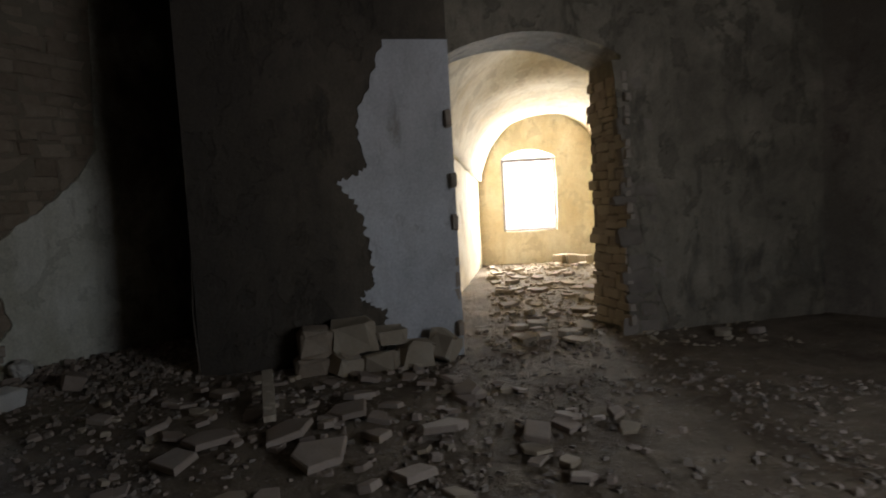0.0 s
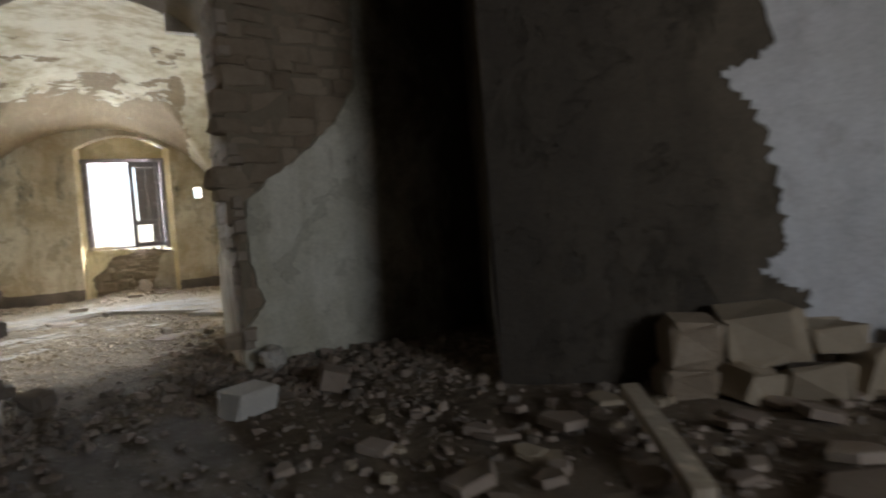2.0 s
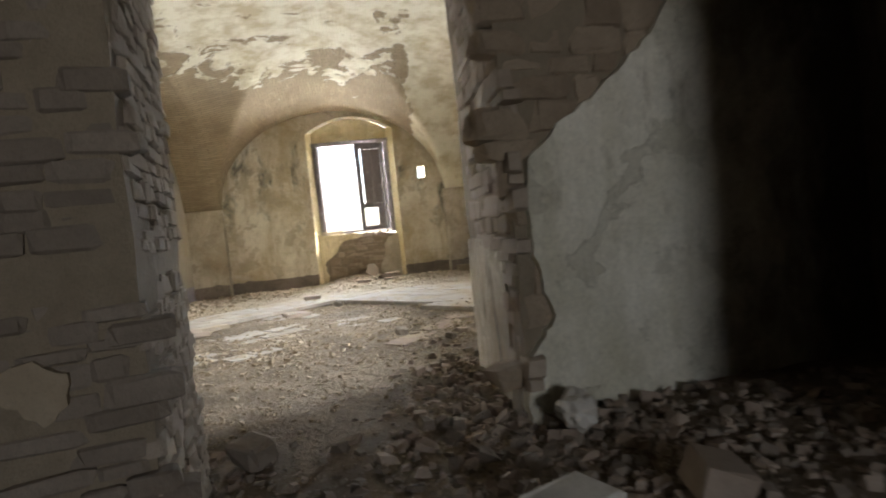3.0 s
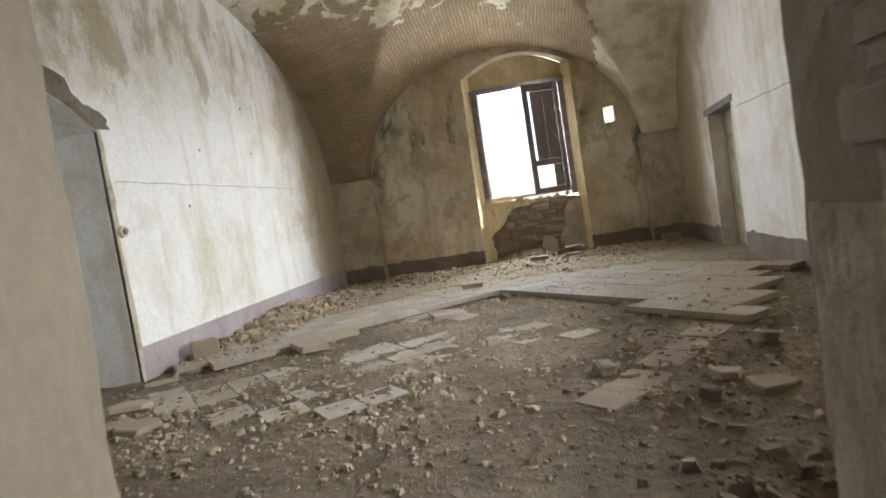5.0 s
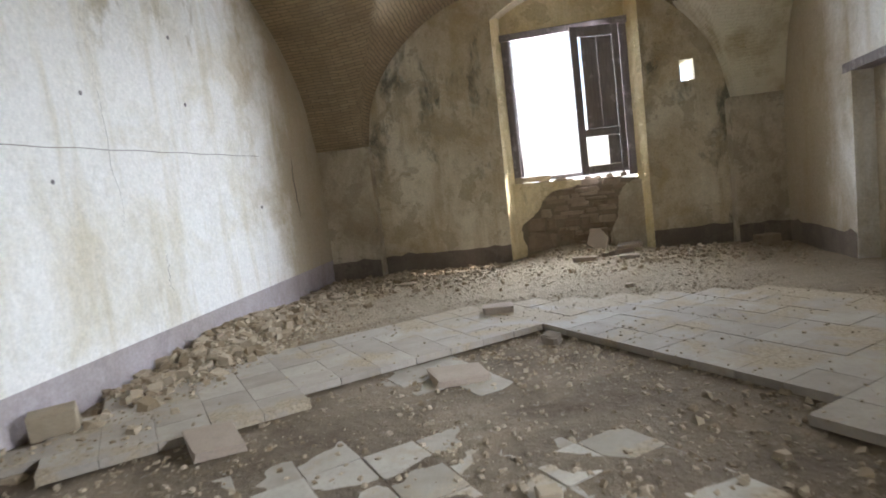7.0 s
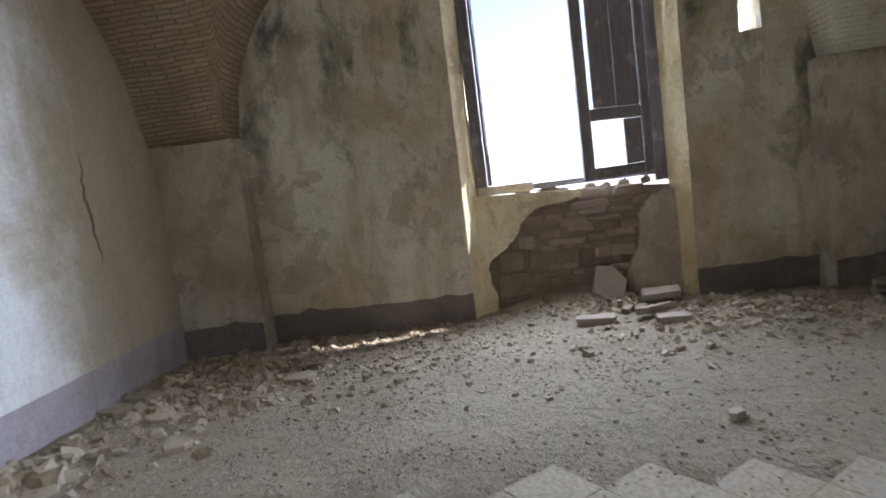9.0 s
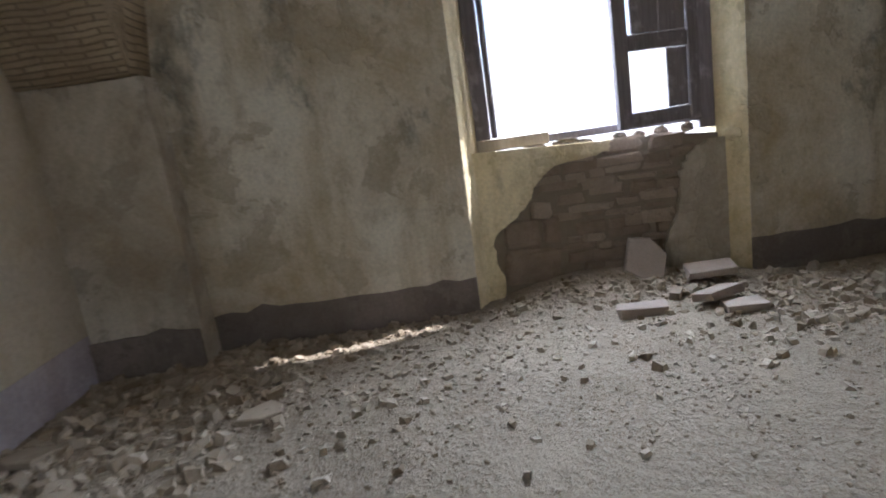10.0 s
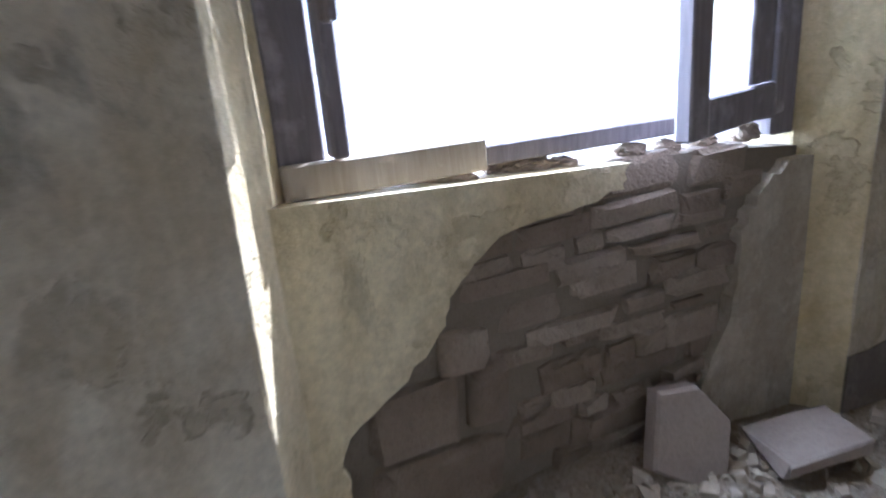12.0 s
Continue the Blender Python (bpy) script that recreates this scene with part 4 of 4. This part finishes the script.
for x, y, sz in ((5.51, 8.83, 0.12), (6.5, 9.05, 0.14), (5.95, 8.25, 0.1), (4.76, 12.16, 0.13), (4.53, 5.65, 0.2)):
    lying("stone", DARK_STONES[int(x * 10) % 8], x, y, (sz, sz * 0.8, sz * 0.6), x * 70, "brown broken stone lying on the dirt", "stone", "stones on the dirt", rx=12, ry=8)
hollow = empty("hollow_block", pose(7.42, 15.72, 0.0, 0, 0, 20), "pale hollow clay block in the corner", "brick")
bm = bmesh.new()
for d in ((-0.13, 0.13, -0.09, -0.06, 0.01, 0.17), (-0.13, 0.13, 0.06, 0.09, 0.01, 0.17), (-0.13, 0.13, -0.058, 0.058, 0.01, 0.04), (-0.13, 0.13, -0.058, 0.058, 0.14, 0.17), (-0.13, 0.13, -0.058, 0.058, 0.08, 0.1)):
    box(bm, *d, 0.004)
part("shell", bm, M_PALE, hollow)
for k, (x, y, sz, rz, clay) in enumerate(((6.27, 8.35, 0.24, 8, False), (6.13, 8.58, 0.2, 10, True), (5.63, 8.7, 0.12, 40, False), (2.05, 9.2, 0.34, 20, False), (2.5, 8.7, 0.3, 64, False),
                                           (1.76, 15.08, 0.26, 15, False), (1.66, 14.87, 0.22, 70, False), (2.91, 15.24, 0.26, 33, False), (2.12, 14.64, 0.2, 20, False), (5.54, 13.93, 0.1, 20, False), (2.28, 8.73, 0.3, 20, False), (2.54, 12.36, 0.15, 20, False), (2.1, 13.6, 0.22, 12, False), (2.5, 14.2, 0.2, 80, False))):
    lying("tile_fragment", (CLAY_SHARDS if clay else PALE_SHARDS)[k % 6], x, y, (sz, sz * 0.8, 0.04), rz, ("reddish" if clay else "pale") + " broken tile fragment lying on the dirt", "tile fragment", "fragments in the vaulted room", rx=rng.uniform(-5, 5), ry=rng.uniform(-5, 5))

def lump_mesh(name, mat, seed):
    bm = bmesh.new()
    bmesh.ops.create_icosphere(bm, subdivisions=3, radius=0.5)
    for v in bm.verts:
        v.co *= 1 + 0.35 * noise.noise(v.co * 2.6 + Vector((seed, 0, 0))) + 0.3 * noise.noise(v.co * 6 + Vector((0, seed, 0)))
    me = bpy.data.meshes.new(name)
    bm.to_mesh(me)
    bm.free()
    me.materials.append(mat)
    return me


# stones on the window sill
sill_lumps = [lump_mesh("sill_stone", M_STONE, 5 + i) for i in range(4)]
for x, sx, sz in ((5.0, 0.2, 0.05), (5.12, 0.1, 0.035), (5.38, 0.1, 0.05), (5.52, 0.08, 0.045), (5.68, 0.12, 0.06), (5.88, 0.1, 0.07), (4.75, 0.16, 0.04)):
    ob = new("sill_stone", sill_lumps[int(x * 10) % 4])
    ob.matrix_world = Matrix.Translation((x, 16.64, 1.095 + sz / 2 - (x - 4.9) * 0.03)) @ pose(0, 0, 0, 0, 0, x * 70) @ Matrix.Diagonal((sx, 0.09, sz, 1))
    tagged(ob, "small loose stone lying on the broken window sill", "stone", "stones on the sill")

# pale stones stacked against the limewashed wall
for u, n, z, sx, sz, rz in ((-1.05, -0.22, 0.33, 0.34, 0.26, 4), (-0.68, -0.22, 0.34, 0.4, 0.28, -5), (-0.32, -0.2, 0.32, 0.3, 0.16, 3), (-0.78, -0.3, 0.1, 0.3, 0.22, 20), (-0.42, -0.3, 0.09, 0.32, 0.2, -12),
                            (-0.08, -0.24, 0.12, 0.34, 0.26, 8), (0.2, -0.22, 0.15, 0.26, 0.3, 30), (-1.1, -0.25, 0.1, 0.34, 0.2, 2)):
    ob = new("stacked_stone", PALE_BLOCKS[int((u + 3) * 10) % 5] if u > -0.9 else STONES[2])
    ob.matrix_world = Matrix.Translation((WO[0] + u * 0.821 - n * -0.571, WO[1] - u * 0.571 + n * 0.821, z)) @ pose(0, 0, 0, rz * 0.5, rz * 0.7, WA + rz * 1.5) @ Matrix.Diagonal((sx * 0.92, 0.26, sz, 1))
    tagged(ob, "pale squared stone piled against the limewashed wall", "stone", "stones at the wall foot")

# fallen blocks and a plank in the dark room
brick_lime = [worn_block("block", M_LIME, 90 + i, 0.06) for i in range(2)]
lying("stone_block", brick_lime[0], 5.78, 4.5, (0.3, 0.2, 0.17), 28, "pale squared block with crumbs of brick on top", "stone", rx=6)
lying("stone_block", lump_mesh("stone_block", M_LIME, 3), 6.12, 5.32, (0.26, 0.2, 0.19), 60, "whitish rough stone at the foot of the plaster", "stone", rx=8, ry=5)
lying("stone_block", brick_clay[3], 6.35, 4.55, (0.26, 0.18, 0.14), 75, "brown stone block among the rubble", "stone", rx=18)
plank = worn_block("plank", M_PALEWOOD, 71, 0.015)
lying("plank", plank, 7.08, 2.38, (0.98, 0.09, 0.05), 59, "short grey wooden batten lying on the rubble", "plank", ry=-5, lift=0.06)
r = random.Random(77)
for k, (x, y, sz, rz) in enumerate(((6.73, 1.25, 0.4, 10), (7.5, 0.9, 0.34, 30), (6.8, 1.7, 0.36, 50), (6.45, 2.08, 0.36, 15), (7.3, 1.7, 0.36, 75), (7.0, 2.9, 0.3, 20), (6.3, 2.6, 0.3, 80), (7.6, 1.9, 0.3, 5), (7.15, 1.2, 0.28, 40), (6.1, 1.9, 0.3, 60), (6.9, 0.6, 0.3, 22), (7.8, 0.35, 0.3, 70), (8.2, 1.3, 0.26, 35))):
    lying("tile_slab", CLAY_SHARDS[k % 12], x, y, (sz, sz * 0.85, 0.042), rz, "dusty brown broken floor tile lying in rubble", "tile fragment", "broken tiles in the dark room", rx=r.uniform(-12, 12), ry=r.uniform(-12, 12), lift=0.02)
spots = 0
while spots < 150:
    x, y = r.uniform(5.2, 8.6), r.uniform(-0.4, 5.2)
    n = (x - WO[0]) * 0.571 + (y - WO[1]) * 0.821
    if n > -0.3 or abs((x - 5.2) - 0.0) < 0.35 or (y > 4.2 and x < 5.9) or y > 4.9 + 0.2 * (x - 6) or (x < 6.0 and r.random() < 0.75):
        continue
    s = 0.06 + 0.17 * r.random() ** 1.6
    clay = r.random() < 0.7
    lying("rubble_piece", r.choice(CLAY_SHARDS) if clay else r.choice(PALE_SHARDS), x, y, (s, s * r.uniform(0.6, 1), r.uniform(0.02, 0.045)), r.uniform(0, 360), ("brown" if clay else "pale") + " broken tile piece lying in rubble", "rubble", "rubble in the dark room", rx=r.uniform(-12, 12), ry=r.uniform(-12, 12))
    spots += 1
for k in range(110):
    d, w = r.uniform(-0.6, 7.2), r.uniform(0.2, FW - 0.2)
    x, y = far_xy(d, w)
    s = r.uniform(0.16, 0.36)
    lying("rubble_piece", r.choice(PALE_SHARDS + CLAY_SHARDS[:4]), x, y, (s, s * r.uniform(0.6, 1), r.uniform(0.03, 0.07)), r.uniform(0, 360), "dusty broken tile piece on the sunlit floor", "rubble", "rubble in the far room", rx=r.uniform(-10, 10), ry=r.uniform(-10, 10))
for k in range(3):
    x, y = far_xy(7.5 - 0.15 * k, 1.9 + 0.25 * k)
    lying("stone_block", brick_pale[k], x, y, (0.34, 0.26, 0.24), 40 * k, "pale stone block under the far window", "stone")

# wall fittings and marks
elec = empty("junction_box", pose(XL + 0.02, 10.13, 1.38, 0, 90, 0), "old round junction box on the door edge", "junction box")
bm = bmesh.new()
bmesh.ops.create_cone(bm, cap_ends=True, segments=20, radius1=0.06, radius2=0.05, depth=0.05)
part("case", bm, M_PIER, elec)
bm = bmesh.new()
bmesh.ops.create_cone(bm, cap_ends=True, segments=16, radius1=0.03, radius2=0.024, depth=0.03)
bmesh.ops.translate(bm, verts=bm.verts, vec=(0, 0, 0.035))
part("cap", bm, M_WOOD, elec, "dark cap")


def strip(name, origin, angle, pts, width, n, mat, label):
    up = [(u, z + width / 2) for u, z in pts]
    dn = [(u, z - width / 2) for u, z in pts]
    lo, hi = (n, 0.02) if n < 0 else (-0.02, n)
    return structure(elevation(name, origin, angle, dn + up[::-1], lo, hi, mat), label, "trim")


strip("painted_line_left", (XL, 0), 90, [(10.2 + 0.1 * i, 1.84 + 0.004 * math.sin(i)) for i in range(42)], 0.005, -0.003, M_BAND, "thin grey painted line along the wall")
strip("painted_line_right", (XR, 0), 90, [(9.7 + 0.1 * i, 1.84 + 0.003 * math.sin(i)) for i in range(36)], 0.007, 0.003, M_BAND, "thin grey painted line along the wall")


def crack(name, y, z0, z1, width, seed):
    r2 = random.Random(seed)
    k = 22
    bm = bmesh.new()
    u, last = y, None
    for i in range(k + 1):
        z, a = z1 + (z0 - z1) * i / k, 0.5 * width * math.sin(math.pi * (i + 0.6) / (k + 1.2))
        u += r2.uniform(-0.02, 0.022)
        now = [bm.verts.new((XL + 0.0035, u - a, z)), bm.verts.new((XL + 0.0035, u + a, z))]
        if last:
            bm.faces.new((last[0], last[1], now[1], now[0]))
        last = now
    structure(mesh_object(name, bm, M_DARK), "fine crack in the plaster", "crack")


crack("crack_1", 12.35, 0.55, 1.0, 0.007, 1)
crack("crack_2", 11.85, 1.1, 2.6, 0.004, 2)
crack("crack_3", 15.2, 1.02, 1.9, 0.035, 3)
for y, z in ((11.3, 1.6), (11.7, 2.25), (13.0, 2.3), (14.2, 1.25), (12.9, 2.9)):
    bm = bmesh.new()
    bmesh.ops.create_uvsphere(bm, u_segments=8, v_segments=6, radius=0.015)
    ob = mesh_object("nail", bm, M_WOOD)
    ob.matrix_world = pose(XL + 0.006, y, z) @ Matrix.Diagonal((0.5, 1, 1.2, 1))
    tagged(ob, "rusty nail stub in the white wall", "nail", "nails in the wall")


# ---- grit: crumbs too many to count ----
def grit(name, spots, label, mat):
    verts, faces = [], []
    for x, y, s in spots:
        z = surface(x, y)
        if z == 0.058 and x > 2.45:
            if rng.random() < 0.6:
                continue
            s *= 0.6
        b = len(verts)
        h, a = s * rng.uniform(0.15, 0.5), rng.uniform(0, 6.28)
        tx, ty, long = rng.uniform(-0.35, 0.35), rng.uniform(-0.35, 0.35), rng.uniform(0.6, 1.0)
        ca, sa = math.cos(a), math.sin(a)
        for dz, k in ((-0.25 * h, 1.0), (h, 0.75)):
            for q in range(4):
                t = q * 1.571 + rng.uniform(-0.5, 0.5)
                u, v = k * s * 0.6 * math.cos(t), k * s * 0.6 * long * math.sin(t)
                verts.append((x + u * ca - v * sa, y + u * sa + v * ca, z + dz * rng.uniform(0.7, 1.2) + (tx * u + ty * v if dz > 0 else 0)))
        faces += [(b + 4, b + 5, b + 6, b + 7), (b, b + 1, b + 5, b + 4), (b + 1, b + 2, b + 6, b + 5), (b + 2, b + 3, b + 7, b + 6), (b + 3, b, b + 4, b + 7)]
    me = bpy.data.meshes.new(name)
    me.from_pydata(verts, [], faces)
    me.materials.append(mat)
    return tagged(new(name, me), label, "rubble", kind="stuff")


def scatter(k, x0, x1, y0, y1, lo, hi):
    return [(rng.uniform(x0, x1), rng.uniform(y0, y1), lo + (hi - lo) * rng.random() ** 4) for _ in range(k)]


def gauss(k, x, y, sx, sy, lo, hi):
    return [(x + rng.gauss(0, sx), y + rng.gauss(0, sy), lo + (hi - lo) * rng.random() ** 5) for _ in range(k)]


def clumped(k, x0, x1, y0, y1, lo, hi, seed):
    """Crumbs that gather in drifts, with barer ground between."""
    out = []
    while len(out) < k:
        x, y = rng.uniform(x0, x1), rng.uniform(y0, y1)
        if 0.55 + noise.noise(Vector((x * 1.3, y * 1.3, seed))) + 0.5 * noise.noise(Vector((x * 4, y * 4, seed))) > rng.random():
            out.append((x, y, lo + (hi - lo) * rng.random() ** 6))
    return out


vaulted = clumped(24000, 1.7, 7.7, 12.9, 16.35, 0.003, 0.03, 1) + gauss(2500, 2.9, 15.5, 0.9, 0.5, 0.006, 0.07) + clumped(26000, XL + 0.05, XR - 0.05, 6.0, 13.2, 0.004, 0.045, 2)
vaulted += gauss(2600, 1.85, 12.7, 0.22, 0.8, 0.015, 0.15) + gauss(1200, 2.25, 12.6, 0.2, 0.8, 0.012, 0.07) + gauss(1500, 2.1, 15.3, 0.5, 0.5, 0.012, 0.12) + gauss(2200, 6.5, 15.6, 0.7, 0.4, 0.012, 0.09)
vaulted += gauss(900, 5.2, 16.35, 0.5, 0.15, 0.012, 0.08) + gauss(3000, 3.2, 8.7, 1.2, 0.6, 0.006, 0.07) + gauss(2600, 6.6, 9.2, 0.8, 1.0, 0.006, 0.08) + gauss(1500, 4.9, 11.9, 0.6, 0.4, 0.006, 0.05)
vaulted += gauss(900, 3.0, 16.25, 0.8, 0.1, 0.012, 0.1)
vaulted = [p for p in vaulted if XL + 0.03 < p[0] < XR - 0.03 and p[1] < 16.5]
grit("grit", vaulted[::2], "brown crumbs of earth and mortar scattered on the floor", M_EARTH)
grit("grit", vaulted[1::4], "pale plaster crumbs scattered on the floor", M_PALE)
grit("grit", vaulted[3::4], "brown stone crumbs scattered on the floor", M_EARTH)
dark = clumped(16000, 4.3, 10.2, -2.2, 5.6, 0.005, 0.07, 3) + gauss(1800, 7.2, 4.6, 0.7, 0.6, 0.012, 0.1) + gauss(1600, 6.0, 5.4, 0.4, 0.45, 0.015, 0.13) + gauss(1300, 5.85, 6.6, 0.22, 0.5, 0.012, 0.12) + gauss(500, 4.5, 5.1, 0.15, 0.4, 0.012, 0.1)
grit("grit", dark[::2], "brown rubble crumbs in the dark room", M_DSTONE)
grit("grit", dark[1::2], "greyish rubble crumbs in the dark room", M_CLAY)
farg = [(*far_xy(rng.uniform(-1, 7.8), rng.uniform(0.1, FW - 0.1)), rng.uniform(0.02, 0.09)) for _ in range(1500)]
grit("grit", farg, "crumbs on the floor of the far room", M_PALE)

structure(elevation("broken_plaster_over_door", (XL, 0), 90, [(8.56, 2.3)] + segment(8.56, 10.05, 2.29, 0.3)[1:-1] + [(10.05, 2.3)] + ragged([(10.24, 2.32), (10.2, 2.42), (9.95, 2.5), (9.8, 2.7), (9.4, 2.85), (8.9, 2.95), (8.56, 3.0)], 44, 0.03), -0.006, 0.03, M_DARK), "dark broken plaster over the side doorway", "plaster")
structure(elevation("door_edge_crust", (XL, 0), 90, [(10.06, 0.0)] + ragged([(10.1, 0.0), (10.12, 0.6), (10.09, 1.2), (10.13, 1.7), (10.1, 2.3)], 45, 0.012) + [(10.06, 2.3)], -0.012, 0.02, M_PIER), "rough crust along the doorway edge", "trim")
